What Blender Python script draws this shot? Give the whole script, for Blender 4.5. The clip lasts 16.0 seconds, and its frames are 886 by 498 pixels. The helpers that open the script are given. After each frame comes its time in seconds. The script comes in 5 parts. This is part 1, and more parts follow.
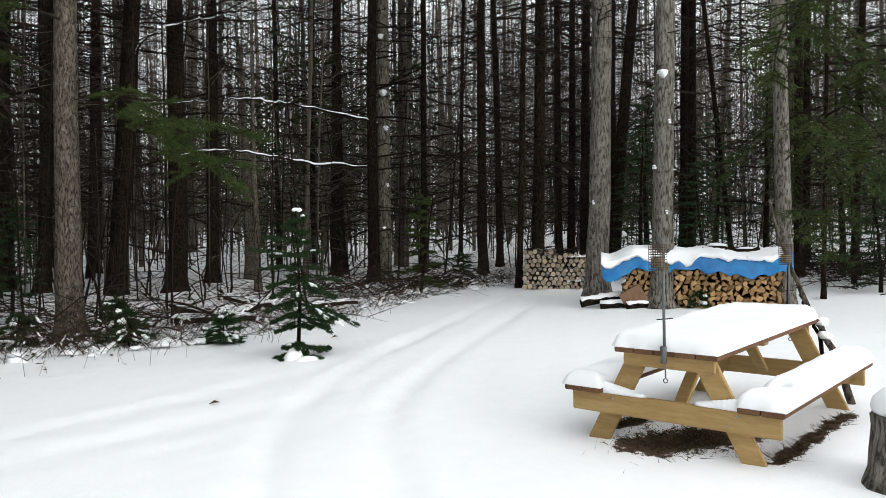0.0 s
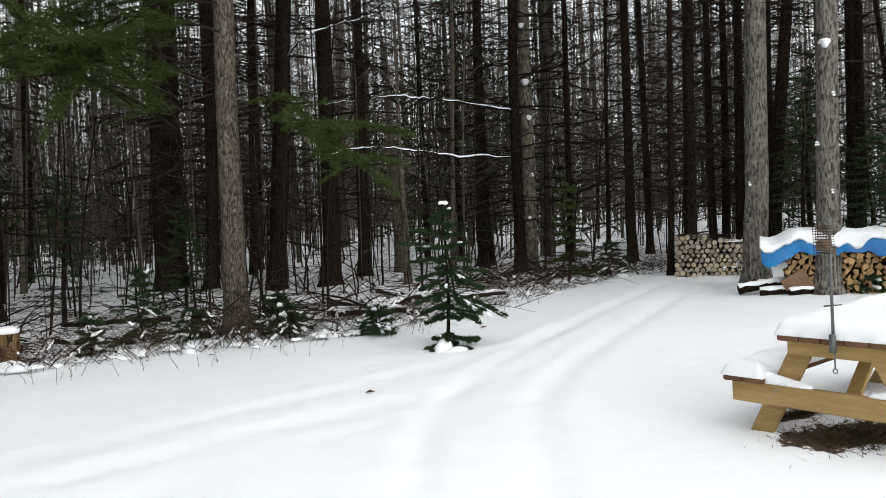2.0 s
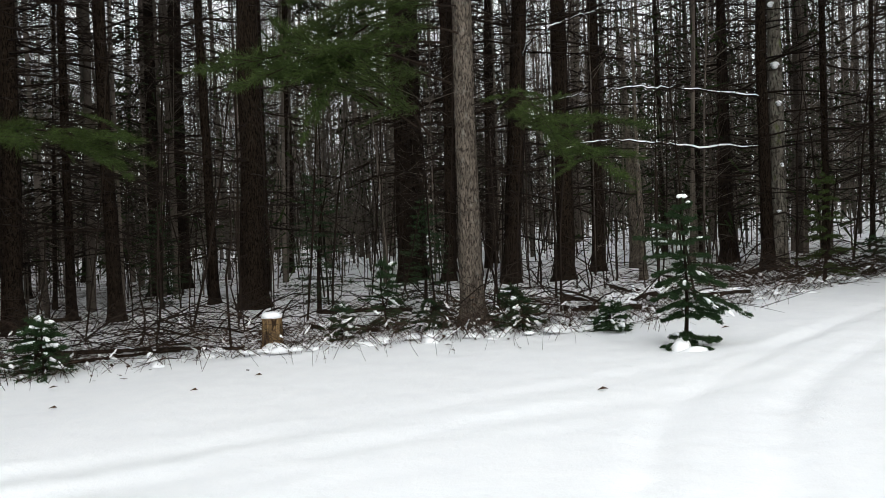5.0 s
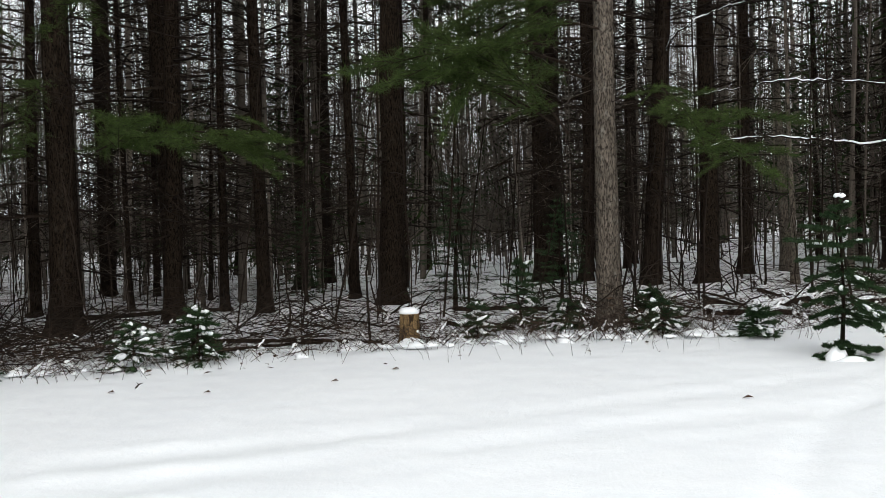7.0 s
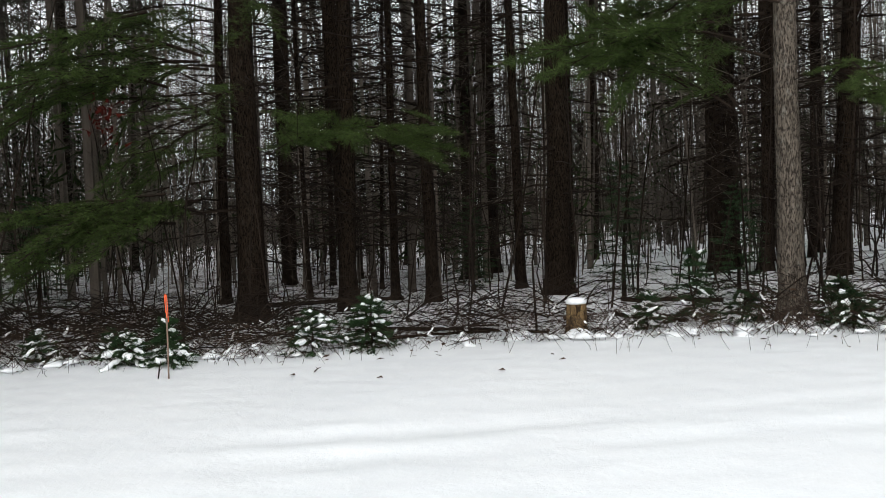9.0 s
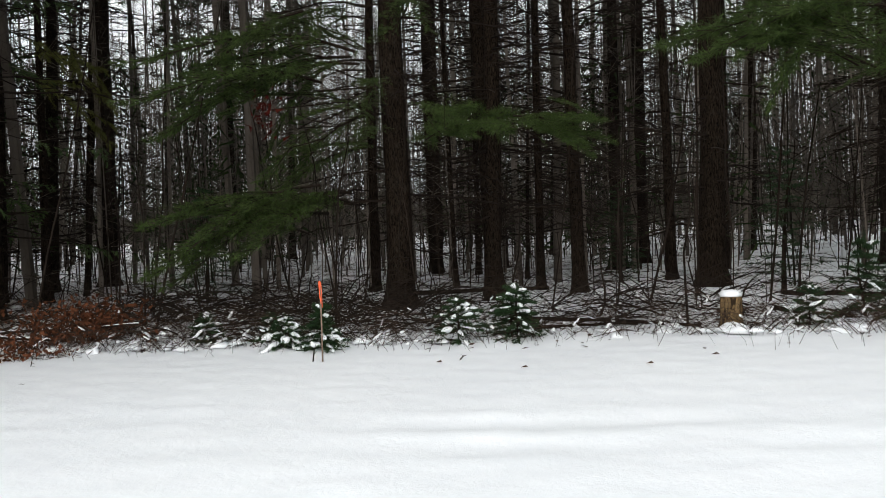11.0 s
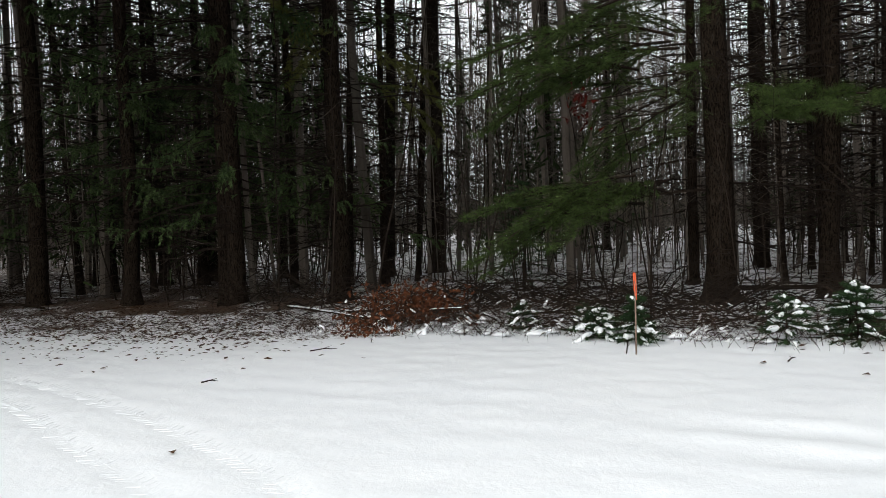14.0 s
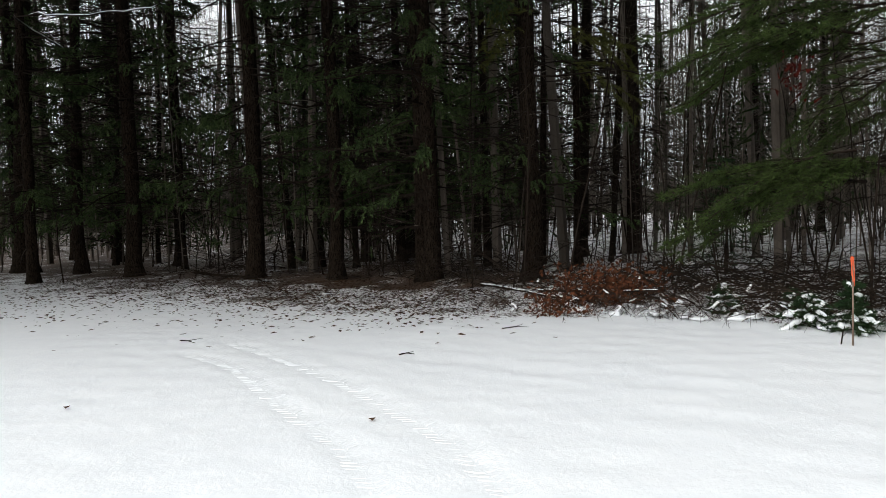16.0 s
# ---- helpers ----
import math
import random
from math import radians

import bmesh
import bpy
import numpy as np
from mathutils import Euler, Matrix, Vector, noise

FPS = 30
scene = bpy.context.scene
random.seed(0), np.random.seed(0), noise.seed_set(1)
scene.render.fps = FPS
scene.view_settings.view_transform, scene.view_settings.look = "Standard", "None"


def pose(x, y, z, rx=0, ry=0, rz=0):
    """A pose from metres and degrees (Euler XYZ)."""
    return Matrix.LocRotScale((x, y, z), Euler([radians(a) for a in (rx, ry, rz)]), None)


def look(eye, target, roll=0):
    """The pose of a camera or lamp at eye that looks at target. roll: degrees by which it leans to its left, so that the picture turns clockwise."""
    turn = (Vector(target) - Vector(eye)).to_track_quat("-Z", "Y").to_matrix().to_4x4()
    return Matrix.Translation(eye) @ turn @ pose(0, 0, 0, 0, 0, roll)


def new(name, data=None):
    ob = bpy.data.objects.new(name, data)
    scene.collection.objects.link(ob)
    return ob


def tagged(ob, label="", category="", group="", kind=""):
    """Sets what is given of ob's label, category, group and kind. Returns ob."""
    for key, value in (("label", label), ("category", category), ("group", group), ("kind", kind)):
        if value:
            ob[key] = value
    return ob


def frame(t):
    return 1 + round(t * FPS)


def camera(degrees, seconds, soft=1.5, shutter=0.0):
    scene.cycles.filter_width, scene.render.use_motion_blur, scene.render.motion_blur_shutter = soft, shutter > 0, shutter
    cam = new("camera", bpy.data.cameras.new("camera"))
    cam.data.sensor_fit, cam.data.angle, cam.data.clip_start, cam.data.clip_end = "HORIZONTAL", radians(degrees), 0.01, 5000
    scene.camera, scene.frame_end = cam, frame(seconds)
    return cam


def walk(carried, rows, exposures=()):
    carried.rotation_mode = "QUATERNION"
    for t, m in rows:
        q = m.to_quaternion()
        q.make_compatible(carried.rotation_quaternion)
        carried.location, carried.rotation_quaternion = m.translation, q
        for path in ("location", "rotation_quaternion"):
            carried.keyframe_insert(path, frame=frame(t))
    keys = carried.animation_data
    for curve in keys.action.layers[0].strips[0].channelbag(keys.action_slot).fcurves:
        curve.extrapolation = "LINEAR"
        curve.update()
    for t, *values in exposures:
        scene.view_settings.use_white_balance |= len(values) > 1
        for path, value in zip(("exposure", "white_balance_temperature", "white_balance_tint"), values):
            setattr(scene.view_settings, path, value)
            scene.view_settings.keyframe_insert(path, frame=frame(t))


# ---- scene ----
import functools
import itertools
cam = camera(57.2, 16.0, soft=0.8)
# seconds, and the camera's turn in degrees; it stands on one spot and turns to its left
TURNS = (
    (0.0, 89.074, 0.192, -14.615),
    (0.5, 88.891, 0.702, -12.264),
    (1.0, 88.944, 1.235, -9.649),
    (1.5, 88.72, 1.802, -6.41),
    (2.0, 88.591, 1.947, -4.364),
    (2.5, 88.878, 2.015, -2.327),
    (3.0, 89.083, 2.039, 0.365),
    (3.5, 88.936, 2.106, 3.121),
    (4.0, 88.635, 2.074, 5.843),
    (4.5, 88.71, 2.003, 9.234),
    (5.0, 88.765, 1.94, 11.996),
    (5.2, 88.779, 1.943, 13.152),
    (7.3, 88.829, 1.472, 22.834),
    (7.5, 88.731, 1.647, 23.742),
    (8.0, 88.401, 1.973, 27.151),
    (8.5, 88.323, 2.05, 30.277),
    (9.0, 88.539, 1.933, 33.255),
    (9.2, 88.541, 1.946, 34.456),
    (11.3, 88.091, 1.901, 44.973),
    (11.5, 88.046, 1.838, 46.03),
    (12.0, 87.534, 2.068, 49.413),
    (12.5, 86.968, 2.609, 53.286),
    (13.0, 87.499, 2.39, 57.302),
    (13.5, 88.102, 1.952, 62.442),
    (14.0, 88.257, 2.003, 65.419),
    (14.5, 88.179, 2.087, 68.676),
    (15.0, 87.885, 2.224, 72.714),
    (15.5, 87.685, 2.205, 76.376),
    (16.0, 87.249, 1.874, 78.955),
)
EYE = (0.0, 0.0, 1.612)
walk(cam, [(t, pose(*EYE, rx, ry, rz)) for t, rx, ry, rz in TURNS], exposures=((0.0, 0.0), (16.0, 0.0)))

# ---- overcast winter light ----
world = bpy.data.worlds.new("overcast")
scene.world = world
world.use_nodes = True
wn, wl = world.node_tree.nodes, world.node_tree.links
sky = wn.new("ShaderNodeTexSky")
sky.sky_type, sky.sun_disc = "NISHITA", False
sky.sun_elevation, sky.sun_rotation = radians(28), radians(150)
sky.dust_density, sky.air_density = 4.0, 1.0
grey = wn.new("ShaderNodeHueSaturation")
grey.inputs["Saturation"].default_value = 0.12
cloud = wn.new("ShaderNodeMix")
cloud.data_type = "RGBA"
cloud.inputs["Factor"].default_value = 0.8
cloud.inputs["B"].default_value = (9.45, 9.85, 9.95, 1)
wl.new(sky.outputs["Color"], grey.inputs["Color"])
wl.new(grey.outputs["Color"], cloud.inputs["A"])
wl.new(cloud.outputs["Result"], wn["Background"].inputs["Color"])
wn["Background"].inputs["Strength"].default_value = 0.2
sun = new("sun", bpy.data.lights.new("sun", "SUN"))
sun.data.energy, sun.data.angle, sun.data.color = 0.6, radians(25), (1.0, 0.97, 0.93)
sun.matrix_world = look((0, 0, 30), (0 + math.sin(radians(150)) * -30, math.cos(radians(150)) * -30, 14))


# ---- materials ----
def material(name, rough=0.8, spec=0.3, metal=0.0):
    m = bpy.data.materials.new(name)
    m.use_nodes = True
    b = m.node_tree.nodes["Principled BSDF"]
    b.inputs["Roughness"].default_value = rough
    b.inputs["Specular IOR Level"].default_value = spec
    b.inputs["Metallic"].default_value = metal
    return m, m.node_tree.nodes, m.node_tree.links, b


def coords(n, l, stretch=(1, 1, 1), generated=False):
    c, mp = n.new("ShaderNodeTexCoord"), n.new("ShaderNodeMapping")
    mp.inputs["Scale"].default_value = stretch
    l.new(c.outputs["Object"], mp.inputs["Vector"])
    return mp.outputs["Vector"]


def speckle(n, l, vec, scale, detail=4.0, rough=0.55):
    t = n.new("ShaderNodeTexNoise")
    t.inputs["Scale"].default_value, t.inputs["Detail"].default_value, t.inputs["Roughness"].default_value = scale, detail, rough
    if vec is not None:
        l.new(vec, t.inputs["Vector"])
    return t.outputs["Fac"]


def ramp(n, l, fac, stops):
    r = n.new("ShaderNodeValToRGB")
    e = r.color_ramp.elements
    while len(e) < len(stops):
        e.new(0.5)
    for slot, (at, col) in zip(e, stops):
        slot.position, slot.color = at, (*col, 1)
    l.new(fac, r.inputs["Fac"])
    return r.outputs["Color"]


def mixed(n, l, fac, a, b, mode="MIX"):
    m = n.new("ShaderNodeMix")
    m.data_type, m.blend_type = "RGBA", mode
    for key, v in (("Factor", fac), ("A", a), ("B", b)):
        if isinstance(v, (int, float)):
            m.inputs[key].default_value = v
        elif isinstance(v, tuple):
            m.inputs[key].default_value = (*v, 1)
        else:
            l.new(v, m.inputs[key])
    return m.outputs["Result"]


def bumped(n, l, bsdf, height, strength, distance):
    b = n.new("ShaderNodeBump")
    b.inputs["Strength"].default_value, b.inputs["Distance"].default_value = strength, distance
    l.new(height, b.inputs["Height"])
    l.new(b.outputs["Normal"], bsdf.inputs["Normal"])


def varied(name, dark, light, scale=6.0, stretch=(1, 1, 1), rough=0.85, spec=0.06, bump=0.4, depth=0.01, fine=5.0, island=0.0):
    """A two-tone grained surface: broad patches, a finer grain, relief, and some change from piece to piece."""
    m, n, l, b = material(name, rough, spec)
    v = coords(n, l, stretch)
    broad, grain = speckle(n, l, v, scale, 3), speckle(n, l, v, scale * fine, 6, 0.7)
    both = mixed(n, l, 0.5, broad, grain)
    col = ramp(n, l, both, ((0.32, dark), (0.68, light)))
    if island:
        g = n.new("ShaderNodeNewGeometry")
        o = n.new("ShaderNodeObjectInfo")
        add = n.new("ShaderNodeMath")
        add.operation = "ADD"
        l.new(g.outputs["Random Per Island"], add.inputs[0])
        l.new(o.outputs["Random"], add.inputs[1])
        fr = n.new("ShaderNodeMath")
        fr.operation = "FRACT"
        l.new(add.outputs[0], fr.inputs[0])
        shade = ramp(n, l, fr.outputs[0], ((0.0, (1 - island,) * 3), (1.0, (1.0, 1.0, 1.0))))
        col = mixed(n, l, 1.0, col, shade, "MULTIPLY")
    l.new(col, b.inputs["Base Color"])
    if bump:
        bumped(n, l, b, both, bump, depth)
    return m


def bark(name, dark, light, moss=0.0, plates=14.0, patch=(0.3, 0.3, 0.28)):
    m, n, l, b = material(name, 0.95, 0.03)
    v = coords(n, l, (1, 1, 0.22))
    v2 = coords(n, l, (1, 1, 0.6))
    furrow = coords(n, l, (1, 1, 0.3))
    crack = ramp(n, l, speckle(n, l, furrow, plates * 1.6, 5, 0.65), ((0.40, (0, 0, 0)), (0.52, (1, 1, 1))))
    grain = speckle(n, l, v, 30, 6, 0.7)
    body = ramp(n, l, grain, ((0.3, dark), (0.7, light)))
    col = mixed(n, l, crack, tuple(c * 0.6 for c in dark), body)
    lichen = ramp(n, l, speckle(n, l, v2, 11.0, 5, 0.7), ((0.56, (0, 0, 0)), (0.66, (1, 1, 1))))
    col = mixed(n, l, mixed(n, l, 0.32, (0.0, 0.0, 0.0), lichen), col, patch)
    spots = ramp(n, l, speckle(n, l, coords(n, l, (1, 1, 1.3)), 8.5, 3, 0.6), ((0.64, (0, 0, 0)), (0.69, (1, 1, 1))))
    col = mixed(n, l, mixed(n, l, 0.75, (0.0, 0.0, 0.0), spots), col, tuple(c * 0.5 for c in dark))
    if moss:
        green = ramp(n, l, speckle(n, l, v2, 3.0, 3), ((0.6, (0, 0, 0)), (0.72, (moss, moss, moss))))
        col = mixed(n, l, green, col, (0.09, 0.11, 0.03))
    l.new(col, b.inputs["Base Color"])
    bumped(n, l, b, mixed(n, l, 0.6, grain, crack), 0.9, 0.02)
    return m


def snow_surface(name, litter=False, relief=0.42):
    m, n, l, b = material(name, 0.55, 0.25)
    v = coords(n, l)
    broad, mid, fine = speckle(n, l, v, 0.35, 3), speckle(n, l, v, 5.0, 4, 0.6), speckle(n, l, v, 38, 4, 0.7)
    tone = ramp(n, l, mixed(n, l, 0.5, broad, mid), ((0.3, (0.82, 0.835, 0.86)), (0.7, (0.88, 0.885, 0.895))))
    height = mixed(n, l, 0.3, mid, fine)
    if litter:
        at = n.new("ShaderNodeAttribute")
        at.attribute_name = "woods"
        bare = ramp(n, l, speckle(n, l, v, 1.1, 5, 0.6), ((0.36, (0, 0, 0)), (0.62, (1, 1, 1))))
        spots = ramp(n, l, speckle(n, l, v, 13, 6, 0.75), ((0.45, (0, 0, 0)), (0.56, (1, 1, 1))))
        cover = mixed(n, l, 0.45, bare, spots)
        amount = n.new("ShaderNodeMath")
        amount.operation, amount.use_clamp = "MULTIPLY_ADD", True
        l.new(at.outputs["Fac"], amount.inputs[0])
        amount.inputs[1].default_value = 1.0
        amount.inputs[2].default_value = -1.0
        amount2 = n.new("ShaderNodeMath")
        amount2.operation = "ADD"
        l.new(amount.outputs[0], amount2.inputs[0])
        amount.use_clamp = False
        l.new(cover, amount2.inputs[1])
        where = ramp(n, l, amount2.outputs[0], ((0.42, (0, 0, 0)), (0.56, (1, 1, 1))))
        leaves = ramp(n, l, speckle(n, l, v, 25, 5, 0.8), ((0.3, (0.022, 0.014, 0.009)), (0.55, (0.075, 0.045, 0.028)), (0.75, (0.17, 0.11, 0.075))))
        tone = mixed(n, l, where, tone, leaves)
    l.new(tone, b.inputs["Base Color"])
    bumped(n, l, b, height, relief, 0.03 if litter else 0.015)
    return m


SNOW = snow_surface("snow", False, 0.3)
GROUND = snow_surface("snowy_ground", True)
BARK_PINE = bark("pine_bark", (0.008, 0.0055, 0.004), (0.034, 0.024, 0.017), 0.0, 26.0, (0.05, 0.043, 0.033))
BARK_GREY = bark("grey_bark", (0.085, 0.077, 0.066), (0.25, 0.23, 0.2), 0.0, 18.0, (0.31, 0.30, 0.265))
BARK_WARM = bark("warm_grey_bark", (0.048, 0.039, 0.031), (0.17, 0.142, 0.115), 0.0, 34.0, (0.24, 0.235, 0.205))
BARK_MOSSY = bark("mossy_bark", (0.06, 0.052, 0.042), (0.2, 0.18, 0.15), 0.9, 16.0, (0.33, 0.34, 0.27))
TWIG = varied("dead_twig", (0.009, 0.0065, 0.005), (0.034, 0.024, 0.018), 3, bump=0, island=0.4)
# grey hardwood tones, paled so the colour carries the haze of distance
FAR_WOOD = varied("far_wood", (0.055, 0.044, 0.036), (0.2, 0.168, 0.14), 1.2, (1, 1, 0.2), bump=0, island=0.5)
# the backdrop's haze is only this pale grey-brown colour
PAINTED_HAZE = varied("painted_haze_woods", (0.05, 0.043, 0.038), (0.16, 0.145, 0.135), 0.5, (1, 1, 0.12), bump=0)
NEEDLE = varied("pine_needles", (0.026, 0.046, 0.012), (0.088, 0.124, 0.035), 1.5, rough=0.6, bump=0, island=0.55)
SPRUCE = varied("spruce_needles", (0.012, 0.022, 0.008), (0.046, 0.066, 0.022), 1.5, rough=0.6, bump=0, island=0.55)
SPRAY = varied("spruce_sprays", (0.022, 0.042, 0.015), (0.085, 0.12, 0.042), 1.5, rough=0.6, bump=0, island=0.6)
OLIVE = varied("yellowing_needles", (0.05, 0.055, 0.012), (0.14, 0.14, 0.035), 1.5, rough=0.65, bump=0, island=0.5)


# ---- builders ----
@functools.lru_cache(maxsize=None)
def tube_plan(k, sides):
    """The circle and the side faces of a tube with that many rings and sides."""
    a = np.arange(sides) * 2 * np.pi / sides
    i, j = np.meshgrid(np.arange(k - 1), np.arange(sides), indexing="ij")
    i, j, nx = i.ravel() * sides, j.ravel(), (j.ravel() + 1) % sides
    return np.cos(a), np.sin(a), np.stack([i + j, i + nx, i + sides + nx, i + sides + j], 1)


class Form:
    """Vertices and faces of one mesh, gathered piece by piece."""

    def __init__(self):
        self.v, self.count, self.loops, self.n = [], [], [], 0

    def faces(self, block):
        """Adds an array of faces that all have the same number of corners."""
        self.count.append(np.full(len(block), block.shape[1], dtype=np.int32))
        self.loops.append(block.ravel())

    def add(self, verts, faces):
        verts = np.asarray(verts, dtype=float).reshape(-1, 3)
        self.v.append(verts)
        if isinstance(faces, np.ndarray):
            self.faces(faces + self.n)
        else:
            self.count.append(np.array([len(f) for f in faces], dtype=np.int32))
            self.loops.append(np.fromiter(itertools.chain.from_iterable(faces), dtype=np.int64) + self.n)
        self.n += len(verts)

    def tube(self, pts, radii, sides=6, cap=True, wobble=0.0, rng=None):
        pts = np.asarray(pts, dtype=float)
        k = len(pts)
        ahead = np.empty_like(pts)
        ahead[0], ahead[-1] = pts[1] - pts[0], pts[-1] - pts[-2]
        if k > 2:
            ahead[1:-1] = (pts[2:] - pts[:-2]) / 2
        ahead /= np.sqrt((ahead * ahead).sum(1))[:, None] + 1e-9
        x, y, z = ahead.T
        if abs(z[0]) < 0.8:
            s = np.stack([y, -x, 0 * z], 1)
        else:
            s = np.stack([0 * x, z, -y], 1)
        s /= np.sqrt((s * s).sum(1))[:, None] + 1e-9
        u = np.stack([s[:, 1] * z - s[:, 2] * y, s[:, 2] * x - s[:, 0] * z, s[:, 0] * y - s[:, 1] * x], 1)
        c, d, quads = tube_plan(k, sides)
        r = np.asarray(radii, dtype=float)[:, None] * np.ones((k, sides))
        if wobble:
            r = r * (1 + wobble * rng.standard_normal((k, sides)))
        ring = pts[:, None, :] + r[..., None] * (c[None, :, None] * s[:, None, :] + d[None, :, None] * u[:, None, :])
        if cap:
            ends = np.arange(sides)[::-1] + self.n, np.arange(sides) + (k - 1) * sides + self.n
            self.faces(np.stack(ends))
        self.add(ring, quads)

    def box(self, centre, size, turn=None, bevel=0.004):
        bm = bmesh.new()
        bmesh.ops.create_cube(bm, size=1.0)
        bmesh.ops.scale(bm, vec=size, verts=bm.verts)
        if bevel:
            bmesh.ops.bevel(bm, geom=bm.edges[:], offset=bevel, segments=2, affect="EDGES")
        m = Matrix.Translation(centre) @ (turn.to_4x4() if turn else Matrix())
        bmesh.ops.transform(bm, matrix=m, verts=bm.verts)
        self.add([v.co[:] for v in bm.verts], [[v.index for v in f.verts] for f in bm.faces])
        bm.free()

    def blades(self, base, tip, width, rng):
        """Thin pointed leaves from base to tip, each one triangle."""
        base, tip = np.asarray(base), np.asarray(tip)
        side = np.cross(tip - base, rng.standard_normal(base.shape))
        side *= (np.asarray(width) / 2 / (np.linalg.norm(side, axis=1) + 1e-9))[:, None]
        k = len(base)
        self.v.append(np.stack([base - side, base + side, tip], 1).reshape(-1, 3))
        self.faces(np.arange(3 * k).reshape(-1, 3) + self.n)
        self.n += 3 * k

    def mesh(self, name, mat, smooth=True):
        me = bpy.data.meshes.new(name)
        if self.v:
            verts, count, loops = np.concatenate(self.v), np.concatenate(self.count), np.concatenate(self.loops)
            me.vertices.add(len(verts))
            me.vertices.foreach_set("co", verts.astype(np.float32).ravel())
            me.loops.add(len(loops))
            me.loops.foreach_set("vertex_index", loops.astype(np.int32))
            me.polygons.add(len(count))
            me.polygons.foreach_set("loop_start", (np.cumsum(count) - count).astype(np.int32))
            me.polygons.foreach_set("use_smooth", np.full(len(count), smooth))
        me.materials.append(mat)
        me.update(calc_edges=True)
        return me


def part(name, form, mat, parent=None, label="", smooth=True, at=None):
    me = form if isinstance(form, bpy.types.Mesh) else form.mesh(name, mat, smooth)
    ob = new(name, me)
    ob.parent = parent
    if at is not None:
        ob.matrix_basis = at
    if name in LOOSE:
        tagged(ob, kind="stuff")
    return tagged(ob, label) if label else ob


LOOSE = ("branchwork", "boughwork", "crown", "foliage", "spruce_foliage", "twigwork", "clinging_snow", "leaf_cluster")


def base(name, m, label, category, group=""):
    e = new(name)
    e.empty_display_size = 0.2
    e.matrix_basis = m
    return tagged(e, label, category, group)


# ---- the lie of the land ----
def rise(x, y):
    q = 0.819 * x + 0.574 * y
    return 0.02 * (q + np.sqrt(q * q + 4))


# where the open snow ends and the woods begin
EDGE = np.array([(-40, -22), (-22.5, -7), (-18, -2.2), (-14.6, 0.6), (-12.4, 3.0), (-10.6, 4.8), (-9.3, 6.2), (-7.3, 7.5), (-5.2, 9.4), (-2.8, 10.2),
                 (-0.6, 10.6), (1.2, 12.0), (2.8, 14.0), (4.2, 15.4), (5.6, 16.2), (8.0, 16.5), (11, 15.5), (16, 14.5), (40, 8)], dtype=float)


def into_woods(x, y):
    """Metres behind the edge of the woods; negative on the open snow."""
    p = np.stack([np.ravel(x), np.ravel(y)], 1)
    if len(p) < 400:
        a, d = EDGE[:-1], np.diff(EDGE, axis=0)
        k = np.clip(((p[:, None] - a) * d).sum(2) / (d * d).sum(1), 0, 1)
        off = p[:, None] - a - k[..., None] * d
        dist = np.hypot(off[..., 0], off[..., 1])
        i = dist.argmin(1)
        j = np.arange(len(p))
        return (dist[j, i] * np.sign(d[i, 0] * off[j, i, 1] - d[i, 1] * off[j, i, 0])).reshape(np.shape(x))
    best, sign = np.full(len(p), 1e9), np.ones(len(p))
    for a, b in zip(EDGE[:-1], EDGE[1:]):
        d = b - a
        k = np.clip(((p - a) @ d) / (d @ d), 0, 1)
        off = p - (a + k[:, None] * d)
        dist = np.hypot(off[:, 0], off[:, 1])
        near = dist < best
        best = np.where(near, dist, best)
        sign = np.where(near, np.sign(d[0] * off[:, 1] - d[1] * off[:, 0]), sign)
    return (best * sign).reshape(np.shape(x))


def wave(x, y, size, seed):
    r = np.random.default_rng(seed)
    out = 0 * x
    for i in range(7):
        a, ph, k = r.uniform(0, 6.28), r.uniform(0, 6.28), r.uniform(0.6, 1.6) * 6.28 / size
        out = out + np.sin(k * (x * np.cos(a) + y * np.sin(a)) + ph + 0.6 * np.sin(k * 0.7 * (y * np.cos(a) - x * np.sin(a))))
    return out / 7


TRACKS = (
    (0.12, 0.026, ((0.06, 3.06), (0.12, 4.72), (0.22, 5.64), (0.49, 6.79), (1.03, 8.08), (2.10, 9.87), (3.90, 12.57), (5.20, 14.60))),
    (0.12, 0.026, ((0.71, 2.87), (0.90, 4.45), (1.03, 5.64), (1.26, 6.61), (1.97, 8.14), (3.21, 10.10), (4.62, 12.42), (5.67, 14.34))),
    (0.17, 0.013, ((-4.83, 4.11), (-4.20, 4.80), (-2.98, 5.73), (-0.97, 7.08), (0.28, 7.96), (1.36, 8.99), (2.51, 10.30))),
    (0.17, 0.013, ((-4.28, 3.63), (-3.74, 4.26), (-2.33, 5.30), (-0.44, 6.48), (0.71, 7.18), (1.71, 8.29))),
    (0.13, 0.012, ((-10.81, -0.81), (-9.83, -0.29), (-7.33, 0.62), (-5.48, 1.08), (-4.28, 1.18), (-3.41, 1.17))),
    (0.13, 0.012, ((-10.09, -1.22), (-9.10, -0.63), (-6.67, 0.01), (-5.44, 0.37), (-4.48, 0.48), (-3.57, 0.53))),
    (0.2, 0.009, ((-9.49, 0.74), (-7.64, 2.40), (-6.39, 3.51), (-4.93, 4.24), (-2.67, 5.74))),
    (0.2, 0.009, ((-6.19, 2.37), (-4.47, 3.85), (-3.13, 4.65), (-2.30, 4.93))),
)


